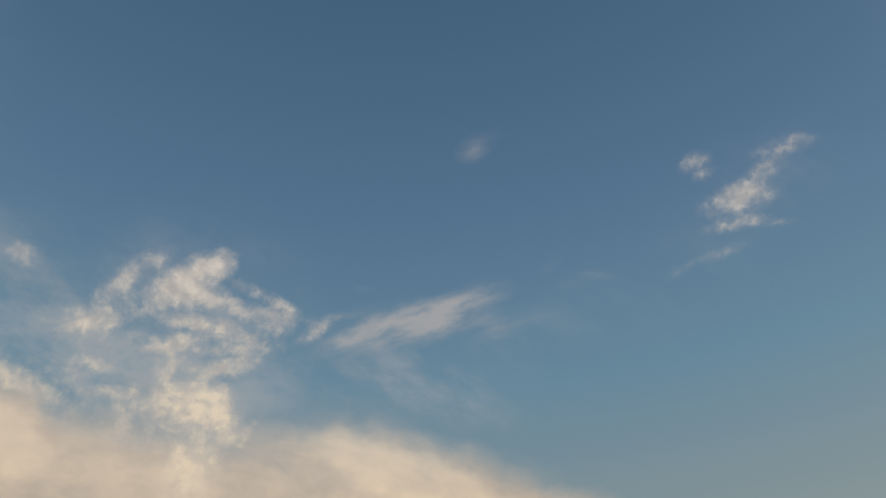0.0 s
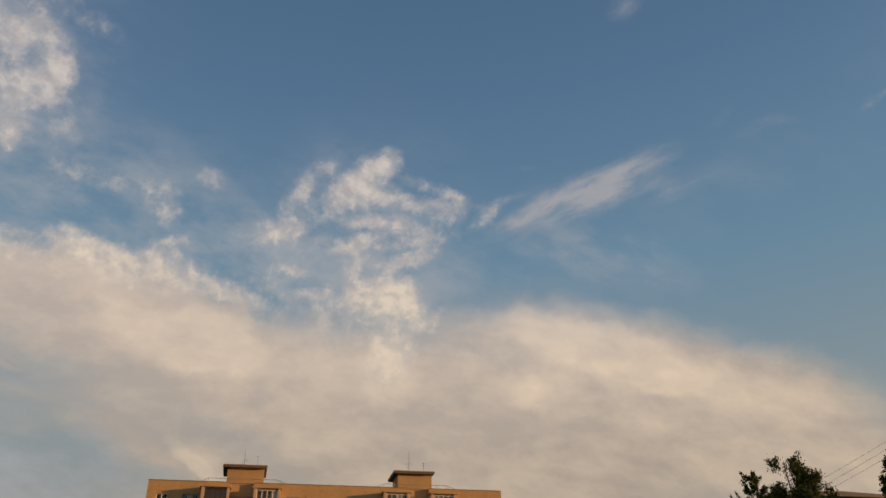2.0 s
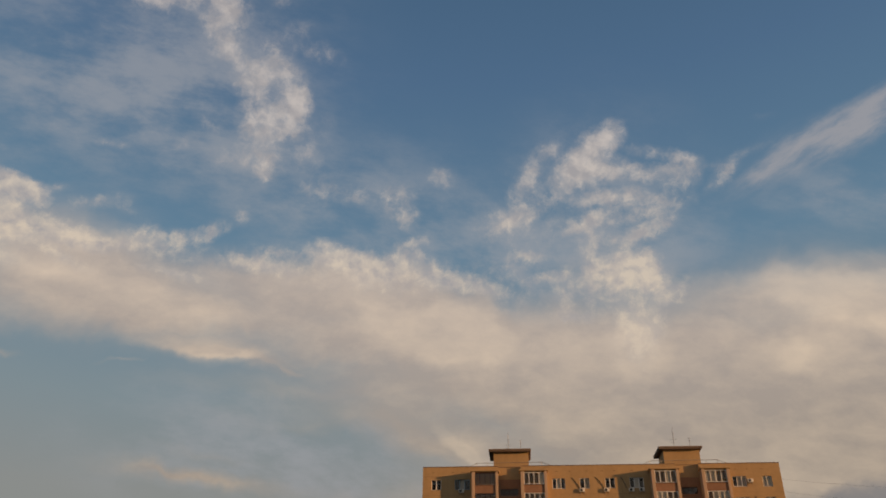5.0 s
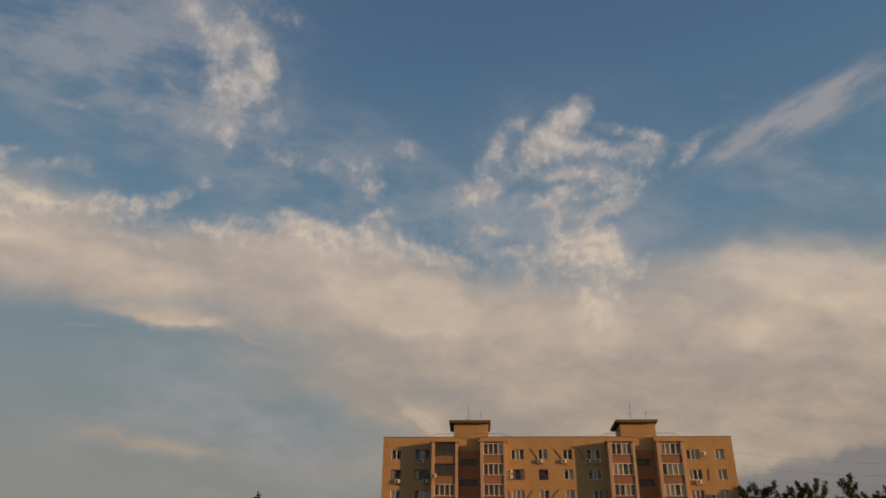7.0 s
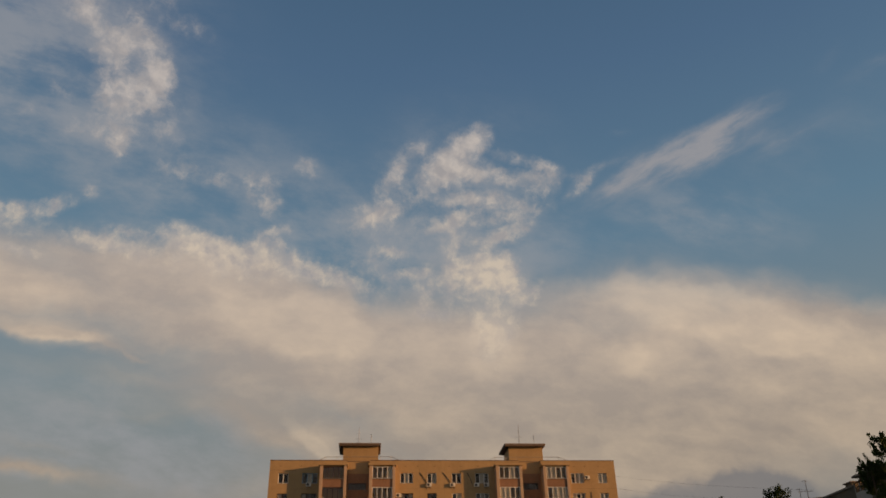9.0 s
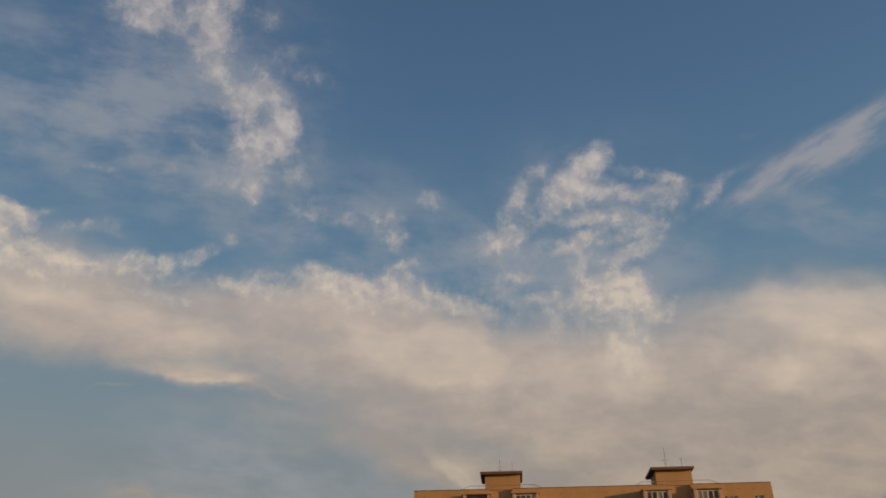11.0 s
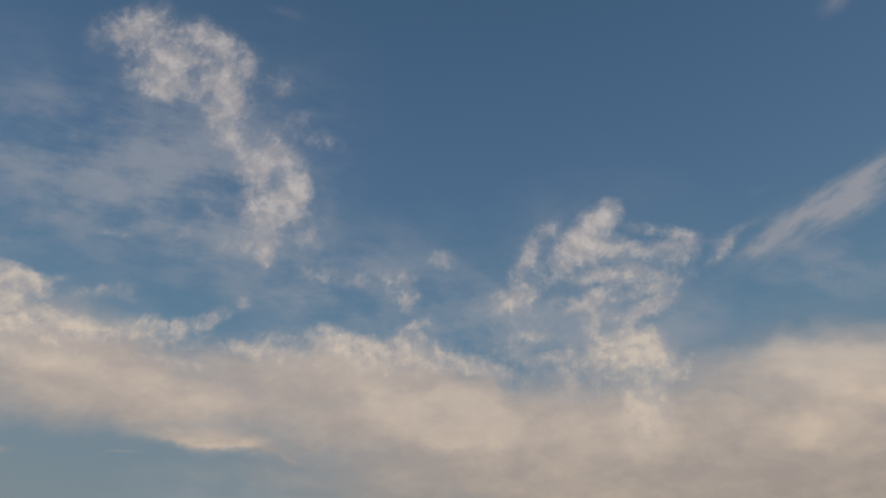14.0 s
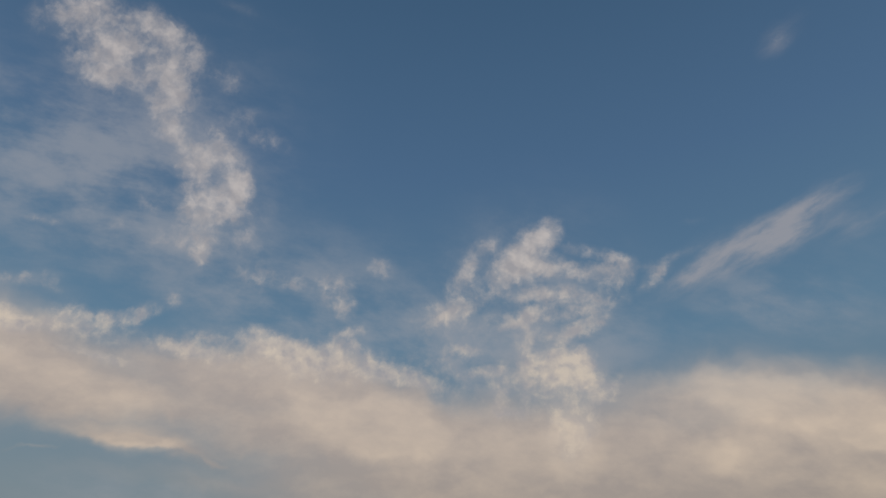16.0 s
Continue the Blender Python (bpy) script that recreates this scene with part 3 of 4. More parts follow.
def thing(name, at, label, category, group="", kind=""):
    ob = new(name)
    ob.location = at
    return tagged(ob, label, category, group, kind)


def part(name, shape, material, parent, at=None, label="", bevel=0.0):
    """One mesh under a thing or part. Without a place the shape's corners are the world's."""
    me = shape if isinstance(shape, bpy.types.Mesh) else shape.mesh(name, material, bevel)
    ob = new(name, me)
    ob.parent = parent
    root, base = parent, Vector((0, 0, 0))
    while root:
        base += root.location
        root = root.parent
    ob.location = Vector(at or (0, 0, 0)) - base
    return tagged(ob, label) if label else ob


def pierced(shape, y, x0, z0, x1, z1, holes, deep):
    """An upright sheet in the plane y, with openings and their reveals, which go deep metres in."""
    xs = sorted({x0, x1, *(h[0] for h in holes), *(h[2] for h in holes)})
    zs = sorted({z0, z1, *(h[1] for h in holes), *(h[3] for h in holes)})
    xs, zs = [x for x in xs if x0 <= x <= x1], [z for z in zs if z0 <= z <= z1]
    for xa, xb in zip(xs, xs[1:]):
        for za, zb in zip(zs, zs[1:]):
            xm, zm = (xa + xb) / 2, (za + zb) / 2
            if not any(h[0] < xm < h[2] and h[1] < zm < h[3] for h in holes):
                shape.quad((xa, y, za), (xb, y, za), (xb, y, zb), (xa, y, zb))
    for a, b, c, d in holes if deep else ():
        shape.quad((a, y, b), (a, y + deep, b), (c, y + deep, b), (c, y, b))
        shape.quad((a, y, d), (c, y, d), (c, y + deep, d), (a, y + deep, d))
        shape.quad((a, y, b), (a, y, d), (a, y + deep, d), (a, y + deep, b))
        shape.quad((c, y, b), (c, y + deep, b), (c, y + deep, d), (c, y, d))
    return shape


# ---------------------------------------------------------------- ground
ground = new("ground", Shape().box(-1500, -1500, -1.0, 1500, 1500, 0.0).mesh("ground", M_GRASS))
tagged(ground, "trodden grass ground between the houses", "ground", kind="structure")
road = new("road", Shape().box(-90, 84, 0.004, 110, 90, 0.03).mesh("road", M_ASPHALT))
tagged(road, "grey asphalt drive before the tall block", "road", kind="structure")

# ---------------------------------------------------------------- the tall apartment block
YF, XL, XR, ROOF, DEEP = 113.0, -13.7, 35.6, 29.75, 13.0
STOREY, STOREYS = 2.8, 10
PROUD, SUNK = 1.4, 0.65          # loggia towers stand out, stair bays lie back
block = thing("apartment_building", (11, YF + 6, 0), "ten-storey ochre plastered apartment block with terracotta loggia towers", "building")

# columns of windows: left, right, sashes
WINDOWS = [(-12.45, -11.05, 2), (-9.15, -7.05, 3), (4.52, 6.32, 3), (8.32, 9.64, 2), (11.82, 13.14, 2), (15.18, 17.08, 3), (29.05, 30.92, 3), (33.0, 34.3, 2)]
TOWERS = [(-6.66, -3.01), (0.17, 3.74), (18.0, 21.66), (24.75, 28.4)]
BAYS = [(-3.01, 0.17), (21.66, 24.75)]
WIN_TOP, WIN_H = 28.0, 1.42
GLASS_TOP, GLASS_H = 28.55, 1.62
STAIR_TOP, STAIR_H = 26.75, 0.92


def cut(lo, hi):
    return [(a, WIN_TOP - WIN_H - STOREY * k, b, WIN_TOP - STOREY * k) for a, b, n in WINDOWS for k in range(STOREYS) if lo <= a and b <= hi]


# front wall, one sheet for each stretch between the towers, with a thickness behind it
for lo, hi in ((XL, -6.4), (3.5, 18.2), (28.2, XR)):
    holes = cut(lo, hi)
    wall_shape = pierced(Shape(), YF, lo, 0, hi, ROOF, holes, 0.32)
    pierced(wall_shape, YF + 0.32, lo, 0, hi, ROOF, holes, 0.0)
    part("wall", wall_shape.mesh("wall", M_OCHRE, weld=True), None, block)
for lo, hi in TOWERS:  # the wall behind each tower
    part("wall", Shape().box(lo + 0.21, YF, 0, hi - 0.21, YF + 0.3, ROOF - 0.002), M_OCHRE, block)
for lo, hi in BAYS:
    holes = [(lo + 0.28, STAIR_TOP - STAIR_H - STOREY * k, hi - 0.42, STAIR_TOP - STOREY * k) for k in range(STOREYS - 1)]
    part("wall", pierced(Shape(), YF + SUNK, lo - 0.25, 0, hi + 0.25, 28.05, holes, 0.25).mesh("wall", M_BROWN, weld=True), None, block, label="brown painted wall of the stair bay")
    part("wall", Shape().box(lo - 0.25, YF + SUNK, 28.05, hi + 0.25, YF + SUNK + 0.3, ROOF - 0.004), M_OCHRE, block)
    for x, s in ((lo, 1), (hi, -1)):
        part("wall", Shape().box(min(x - 0.2 * s, x), YF + 0.003, 0, max(x - 0.2 * s, x), YF + SUNK, ROOF - 0.003), M_OCHRE, block)
for side in ((XL, YF + 0.33, 0, XL + 0.35, YF + DEEP, ROOF), (XR - 0.35, YF + 0.33, 0, XR, YF + DEEP, ROOF), (XL + 0.35, YF + DEEP - 0.35, 0, XR - 0.35, YF + DEEP, ROOF)):
    part("wall", Shape().box(*side), M_OCHRE, block)
part("roof", Shape().box(XL + 0.3, YF + 0.9, ROOF - 0.9, XR - 0.3, YF + DEEP - 0.3, ROOF - 0.55), M_TAR, block, label="flat felted roof behind a low parapet")
# plain floors and partitions, their indoor dimness given by the dark colour
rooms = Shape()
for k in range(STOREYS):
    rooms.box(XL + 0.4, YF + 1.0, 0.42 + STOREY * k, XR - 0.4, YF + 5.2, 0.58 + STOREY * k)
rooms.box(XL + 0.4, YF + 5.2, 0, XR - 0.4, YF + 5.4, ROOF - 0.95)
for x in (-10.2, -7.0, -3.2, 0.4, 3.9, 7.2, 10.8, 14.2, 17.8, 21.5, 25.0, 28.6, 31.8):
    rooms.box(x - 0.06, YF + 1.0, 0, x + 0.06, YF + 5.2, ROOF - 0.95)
part("inner_wall", rooms, M_ROOM, block, label="room walls and floors behind the windows, coloured dark as if unlit")
# parapet coping and the joints between the wall panels
for lo, hi in ((XL - 0.04, -3.05), (0.2, 21.6), (24.8, XR + 0.04)):
    part("coping", Shape().box(lo, YF - 0.05, ROOF, hi, YF + 0.40, ROOF + 0.07), M_SLAB, block)
for lo, hi in BAYS:
    part("coping", Shape().box(lo - 0.06, YF + SUNK - 0.05, ROOF, hi + 0.06, YF + SUNK + 0.40, ROOF + 0.07), M_SLAB, block)
for lo, hi in ((XL, -6.67), (3.75, 17.99), (28.41, XR)):
    for k in range(1, STOREYS + 1):
        part("joint", Shape().box(lo, YF - 0.004, 28.62 - STOREY * k - 0.012, hi, YF + 0.05, 28.62 - STOREY * k + 0.012), M_SEAM, block)
for x in (-10.15, 7.25, 10.75, 14.05, 31.9):
    for k in range(STOREYS):
        part("joint", Shape().box(x - 0.008, YF - 0.0038, 28.60 - STOREY * (k + 1), x + 0.008, YF + 0.05, 28.60 - STOREY * k), M_SEAM, block)
rust = Shape()
for k in range(9):  # the cracked line of mortar under the parapet
    rust.box(-13.45 + 0.36 * k, YF - 0.006, 28.38 - 0.006 * k, -13.45 + 0.36 * k + 0.22 + 0.1 * (k % 3), YF + 0.03, 28.44 - 0.006 * k)
part("crack", rust, M_SEAM, block, label="dark crack in the plaster")
vent_shape = Shape().box(-0.16, -0.006, -0.05, 0.16, 0.05, 0.05).mesh("vent", M_SEAM)
for x in (-12.2, -9.4, -8.0, 5.2, 7.0, 9.4, 11.5, 13.2, 15.6, 29.6, 31.2, 33.2):
    part("vent", vent_shape, None, block, (x, YF, 28.95))

SASH = {}


def sash_mesh(w, h, n, material):
    """Frame with mullions, a metre grid of its own, its outer face at y = 0."""
    key = (round(w, 2), round(h, 2), n, material.name)
    if key not in SASH:
        s, b = Shape(), 0.075
        lights = [(w * i / n + (b if i == 0 else 0.05), b, w * (i + 1) / n - (b if i == n - 1 else 0.05), h - b) for i in range(n)]
        pierced(s, 0.0, 0.0, 0.0, w, h, lights, 0.09)
        pierced(s, 0.09, 0.0, 0.0, w, h, lights, 0.0)
        SASH[key] = (s.mesh("window", material, weld=True), Shape().quad((0.01, 0, 0), (w / n - 0.01, 0, 0), (w / n - 0.01, 0, h - 0.02), (0.01, 0, h - 0.02)).mesh("pane", M_GLASS))
    return SASH[key]


DRAPES = {}


def drape_mesh(w, h):
    key = (round(w, 2), round(h, 2))
    if key not in DRAPES:
        s, steps = Shape(), max(6, int(w / 0.09))
        for i in range(steps):
            xa, xb = w * i / steps, w * (i + 1) / steps
            ya, yb = 0.035 * math.sin(i * 2.1), 0.035 * math.sin((i + 1) * 2.1)
            s.quad((xa, ya, 0), (xb, yb, 0), (xb, yb, h), (xa, ya, h))
        DRAPES[key] = s.mesh("curtain", M_DRAPE)
    return DRAPES[key]


SILLS = {}
chance = random.Random(11)


def window(parent, x0, x1, z0, h, n, y, material, drapes=True, label=""):
    w = x1 - x0
    frame_me, pane_me = sash_mesh(w, h, n, material)
    win = part("window", frame_me, None, parent, (x0, y, z0), label)
    for i in range(n):
        part("pane", pane_me, None, win, (x0 + w * i / n, y + 0.045, z0 + 0.01))
    key = round(w, 2)
    if key not in SILLS:
        SILLS[key] = Shape().box(-0.04, -0.16, -0.05, w + 0.04, 0.0, -0.015).mesh("sill", M_STEEL)
    part("sill", SILLS[key], None, win, (x0, y, z0))
    if drapes and chance.random() < 0.85:
        for i in range(n):
            if chance.random() < 0.55:
                part("curtain", drape_mesh(w / n, h), None, win, (x0 + w * i / n, y + 0.13 + 0.03 * (i % 2), z0))
    return win


for c, (a, b, n) in enumerate(WINDOWS):
    for k in range(STOREYS):
        frame_mat, words = M_WHITE, ""
        if (c, k) in ((0, 1), (1, 1), (2, 1), (3, 1)):
            frame_mat, words = M_WOOD, "dark brown wooden window"
        if (c, k) in ((1, 0), (5, 3)):
            frame_mat, words = M_BLUE, "blue-grey framed window"
        window(block, a, b, WIN_TOP - WIN_H - STOREY * k, WIN_H, n, YF + 0.14, frame_mat, True, words)
for lo, hi in BAYS:
    for k in range(STOREYS - 1):
        window(block, lo + 0.28, hi - 0.42, STAIR_TOP - STAIR_H - STOREY * k, STAIR_H, 4, YF + SUNK + 0.1, M_WOOD, False, "stair window with a dark frame")

# loggia towers: two piers, panels, glazing and a cap slab
for c, (lo, hi) in enumerate(TOWERS):
    y0 = YF - PROUD
    tower = part("loggia_tower", Shape().box(lo, y0, 0, lo + 0.20, YF, 28.70), M_PIER, block, label="projecting stack of glazed loggias between beige piers")
    part("side_wall", Shape().box(hi - 0.20, y0, 0, hi, YF, 28.70), M_PIER, tower)
    part("pier", Shape().box(lo - 0.03, y0 - 0.10, 0, lo + 0.42, y0 - 0.003, 28.70), M_PIER, tower, bevel=0.02)
    part("pier", Shape().box(hi - 0.36, y0 - 0.10, 0, hi + 0.03, y0 - 0.003, 28.70), M_PIER, tower, bevel=0.02)
    part("cap_slab", Shape().box(lo - 0.22, y0 - 0.24, 28.70, hi + 0.22, YF, 28.98), M_OCHRE, tower, bevel=0.03)
    for k in range(STOREYS):
        top = GLASS_TOP - STOREY * k
        low = top - GLASS_H
        part("panel", Shape().box(lo + 0.42, y0 + 0.02, max(0.0, low - 1.16), hi - 0.36, y0 + 0.14, low - 0.02), M_TERRA, tower)
        # loggia floors take the same shade colour as the rooms
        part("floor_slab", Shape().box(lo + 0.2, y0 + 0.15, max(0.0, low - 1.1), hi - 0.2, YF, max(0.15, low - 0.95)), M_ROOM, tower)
        frame_mat = M_WOOD if (c == 0 and k < 2) or (c, k) in ((3, 3), (3, 5)) else M_WHITE
        window(block, lo + 0.42, hi - 0.36, low, GLASS_H, 4, y0 + 0.03, frame_mat, frame_mat is not M_WOOD, "dark brown loggia glazing" if frame_mat is M_WOOD else "white loggia glazing")

# stair heads on the roof, with wide slab caps
for lo, hi in ((-3.65, 1.40), (20.55, 25.6)):
    y0 = YF + 1.9
    house = part("stair_head", Shape().box(lo, y0, ROOF - 0.6, hi, y0 + 4.2, 32.22), M_OCHRE, block, label="ochre stair head standing on the roof")
    part("cap_slab", Shape().box(lo - 0.62, y0 - 0.62, 32.22, hi + 0.30, y0 + 4.8, 32.36), M_SLAB, house, bevel=0.02)
    part("cap_edge", Shape().box(lo - 0.68, y0 - 0.68, 32.363, hi + 0.36, y0 + 4.86, 32.60), M_SLAB, house, bevel=0.03)

# rails along the parapet over the towers
for lo, hi in ((-6.9, 4.4), (17.3, 28.7)):
    rail = thing("roof_railing", ((lo + hi) / 2, YF + 0.2, ROOF + 0.07), "thin painted steel railing on the roof parapet", "railing", "roof railings")
    part("rail", Shape().tube([(lo, YF + 0.2, ROOF + 0.08), (lo + 0.9, YF + 0.2, ROOF + 0.55), (hi - 1.2, YF + 0.2, ROOF + 0.58), (hi, YF + 0.2, ROOF + 0.10)], [0.035] * 4, 6), M_STEEL, rail)
    for k in range(7):
        x = lo + 0.9 + (hi - lo - 2.1) * k / 6
        if not any(a - 0.1 < x < b + 0.1 for a, b in BAYS):
            part("post", Shape().tube([(x, YF + 0.2, ROOF + 0.07), (x, YF + 0.2, ROOF + 0.57)], [0.028] * 2, 6), M_STEEL, rail)


def antenna(x, y, z0, z1, bars, group="roof antennas"):
    mast = thing("antenna", (x, y, z0), "thin grey metal aerial mast with crossbars", "antenna", group)
    part("mast", Shape().tube([(x, y, z0), (x + 0.02, y, z1)], [0.035, 0.022], 6), M_MAST, mast)
    for dz, half in bars:
        part("crossbar", Shape().tube([(x - half, y, z1 - dz), (x + half * 0.9, y, z1 - dz + 0.03)], [0.02, 0.02], 5), M_MAST, mast)
    return mast


antenna(-1.50, YF + 3.2, 32.6, 35.4, ((0.95, 0.22), (1.7, 0.5), (2.2, 0.3)))
antenna(0.32, YF + 3.2, 32.6, 34.45, ((0.08, 0.16), (0.5, 0.12)))
antenna(22.45, YF + 3.2, 32.6, 35.9, ((0.9, 0.2), (1.85, 0.55), (2.3, 0.25)))
antenna(24.7, YF + 3.2, 32.6, 34.35, ((0.08, 0.18), (0.4, 0.14)))

# ---------------------------------------------------------------- air units and pipes on the front
AC_BODY = Shape().box(-0.36, -0.24, -0.25, 0.36, 0.0, 0.25).mesh("air_unit_case", M_AC, 0.03)
fan = Shape()
for i in range(14):
    a, b = math.tau * i / 14, math.tau * (i + 1) / 14
    fan.quad((-0.1, -0.245, 0.0), (-0.1 + 0.2 * math.cos(a), -0.245, 0.2 * math.sin(a)), (-0.1 + 0.2 * math.cos(b), -0.245, 0.2 * math.sin(b)))
AC_FAN = fan.mesh("fan_grille", M_GRILLE)
AC_ARM = Shape().box(-0.02, -0.29, -0.04, 0.02, 0.0, 0.0).box(-0.02, -0.03, -0.34, 0.02, 0.0, -0.04).mesh("bracket", M_STEEL)


def air_unit(x, z, y=YF):
    unit = thing("air_conditioner", (x, y, z), "off-white outdoor air conditioner unit on wall brackets", "air conditioner", "air conditioners on the front")
    part("case", AC_BODY, None, unit, (x, y - 0.06, z))
    part("fan_grille", AC_FAN, None, unit, (x, y - 0.06, z))
    for dx in (-0.25, 0.25):
        part("bracket", AC_ARM, None, unit, (x + dx, y - 0.003, z - 0.253))


for x, k, dz in ((-11.5, 1, -0.25), (-8.2, 0, -0.22), (-7.6, 1, -0.25), (4.72, 2, -0.28), (5.75, 2, -0.28), (8.55, 0, -0.28), (9.0, 2, -0.28), (11.9, 0, -0.28),
                 (15.3, 0, -0.30), (16.7, 0, -0.30), (16.6, 2, -0.28), (30.3, 1, -0.35), (31.35, 0, 0.75), (32.0, 2, 0.55), (-8.6, 3, -0.3), (12.3, 3, -0.3), (5.3, 4, -0.3), (29.6, 4, -0.3)):
    air_unit(x, WIN_TOP - WIN_H - STOREY * k + dz)
air_unit(3.93 + 0.35, WIN_TOP - WIN_H - STOREY + 1.1)
air_unit(3.93 + 0.35, WIN_TOP - WIN_H - STOREY + 0.4)
air_unit(-6.3, 24.0, YF - PROUD - 0.1)


def pipe(x0, z0, x1, z1):
    p = thing("drain_pipe", (x0, YF - 0.05, min(z0, z1)), "thin dark slanting pipe fixed to the plaster", "pipe", "slanting pipes")
    p_mid = (x0 * 0.45 + x1 * 0.55 + 0.05, YF - 0.05, (z0 + z1) / 2)
    part("tube", Shape().tube([(x0, YF - 0.02, z0), p_mid, (x1, YF - 0.05, z1)], [0.045, 0.04, 0.035], 6), M_CABLE, p)
    part("clip", Shape().box(p_mid[0] - 0.07, YF - 0.1, p_mid[2] - 0.05, p_mid[0] + 0.07, YF + 0.01, p_mid[2] + 0.05), M_STEEL, p)


def storey_z(k):
    return WIN_TOP - STOREY * k


for x0, k, x1 in ((7.25, 0, 8.35), (10.55, 0, 11.7), (14.0, 0, 14.7)):
    pipe(x0, storey_z(k) + 0.05, x1, storey_z(k) - 1.55)
pipe(3.95, storey_z(2), 4.25, storey_z(2) - 1.5)
pipe(7.35, storey_z(2) - 0.1, 6.35, storey_z(2) - 1.5)
pipe(11.0, storey_z(2) + 0.1, 9.75, storey_z(2) - 1.4)
pipe(31.75, storey_z(1) + 0.1, 31.7, storey_z(1) - 1.6)
pipe(18.0 - 0.4, storey_z(2) - 0.2, 17.2, storey_z(2) - 1.4)


# ---------------------------------------------------------------- lower brick houses
def brick_house(name_at, label, walls, roofs, windows_at, chimneys):
    """A brick house. walls: boxes; roofs: eave boxes and slopes; windows on the side that faces -x."""
    house = thing("brick_house", name_at, label, "house")
    for w in walls:
        part("wall", Shape().box(*w), M_BRICK, house)
    for x0, y0, x1, y1, z, rise, over in roofs:
        s, xm = Shape(), (x0 + x1) / 2
        x0, x1, y0, y1 = x0 - over, x1 + over, y0 - over, y1 + over
        low, high = [(x0, y0, z), (x1, y0, z), (x1, y1, z), (x0, y1, z)], [(x0, y0, z + 0.16), (x1, y0, z + 0.16), (x1, y1, z + 0.16), (x0, y1, z + 0.16)]
        ridge = [(xm, y0 + 0.3, z + 0.16 + rise), (xm, y1 - 0.3, z + 0.16 + rise)]
        s.quad(*reversed(low))
        for i in range(4):
            s.quad(low[i], low[(i + 1) % 4], high[(i + 1) % 4], high[i])
        s.quad(high[0], ridge[0], ridge[1], high[3]).quad(high[1], high[2], ridge[1], ridge[0]).quad(high[0], high[1], ridge[0]).quad(high[2], high[3], ridge[1])
        part("roof", s, M_SLATE, house)
    for x, y, z in windows_at:
        flat = pierced(Shape(), 0.0, 0.0, 0.0, 1.4, 1.45, [(0.08, 0.08, 0.66, 1.37), (0.74, 0.08, 1.32, 1.37)], 0.06)
        flat.v = [(x - 0.05 + b, y + a, z + c) for a, b, c in flat.v]
        win = part("window", flat.mesh("window", M_PALE, weld=True), None, house)
        part("pane", Shape().box(x - 0.02, y + 0.08, z + 0.08, x - 0.012, y + 1.32, z + 1.37), M_GLASS, win)
        # dark sheet standing in for the unlit room behind the pane
        part("shade_backing", Shape().box(x - 0.008, y + 0.05, z + 0.05, x - 0.004, y + 1.35, z + 1.4), M_ROOM, win)
    for x, y, z, w, l, h in chimneys:
        stack = part("chimney", Shape().box(x - w / 2, y - l / 2, z - 0.5, x + w / 2, y + l / 2, z + h), M_BRICK, house)
        part("chimney_cap", Shape().box(x - w / 2 - 0.12, y - l / 2 - 0.12, z + h, x + w / 2 + 0.12, y + l / 2 + 0.12, z + h + 0.1), M_SLAB, stack)
    return house


far_house = brick_house((44, 61, 0), "five-storey grey brick house in evening shade behind trees",
    [(38.5, 60.3, 0, 50, 66.3, 14.75), (36.8, 66.31, 0, 48, 78, 14.75), (38.6, 53.5, 0, 50.1, 60.29, 15.2)],
    [(38.5, 60.9, 50, 66.2, 14.75, 0.9, 0.12), (36.8, 66.9, 48, 78, 14.75, 0.7, 0.15), (38.6, 53.5, 50.1, 60.0, 15.3, 0.3, 0.42)],
    [(38.5, y, z) for y in (61.3, 63.8) for z in (12.2, 9.4, 6.6)] + [(38.6, y, z) for y in (54.0,) for z in (12.4, 9.6, 6.8)],
    [(39.3, 62.4, 15.1, 0.6, 0.9, 0.22)])
loggia = part("balcony", Shape().box(37.55, 57.3, 12.85, 38.6, 59.4, 13.0).box(37.55, 57.3, 13.0, 37.62, 59.4, 13.95).box(37.62, 57.3, 13.0, 38.6, 57.37, 13.95).box(37.62, 59.33, 13.0, 38.6, 59.4, 13.95), M_PALE, far_house, label="white painted balcony")
part("awning", Shape().quad((37.5, 57.2, 14.7), (38.6, 57.2, 14.95), (38.6, 59.5, 14.95), (37.5, 59.5, 14.7)).quad((37.5, 59.5, 14.66), (38.6, 59.5, 14.91), (38.6, 57.2, 14.91), (37.5, 57.2, 14.66)), M_SLATE, loggia)
for y in (57.3, 57.98, 58.66, 59.34):
    part("post", Shape().box(37.55, y, 13.95, 37.61, y + 0.06, 14.66), M_PALE, loggia)
for y in (57.36, 58.04, 58.72):
    part("pane", Shape().box(37.575, y, 13.95, 37.583, y + 0.62, 14.66), M_GLASS, loggia)
near_house = brick_house((38, 20, 0), "dark brick house with stepped slate roofs in shade",
    [(32.2, 27.2, 0, 44, 29.7, 14.75), (33.1, 24.0, 0, 44, 27.19, 14.45), (33.5, 4, 0, 44, 23.99, 13.0)],
    [(32.2, 27.25, 44, 29.7, 14.75, 0.5, 0.10), (33.1, 24.2, 44, 27.1, 14.45, 0.5, 0.06), (33.5, 4, 44, 23.7, 13.0, 0.5, 0.18)],
    [(32.2, 27.7, 8.6)] + [(33.5, y, z) for y in (22.0, 18.5, 15.0) for z in (10.2, 7.4)], [])
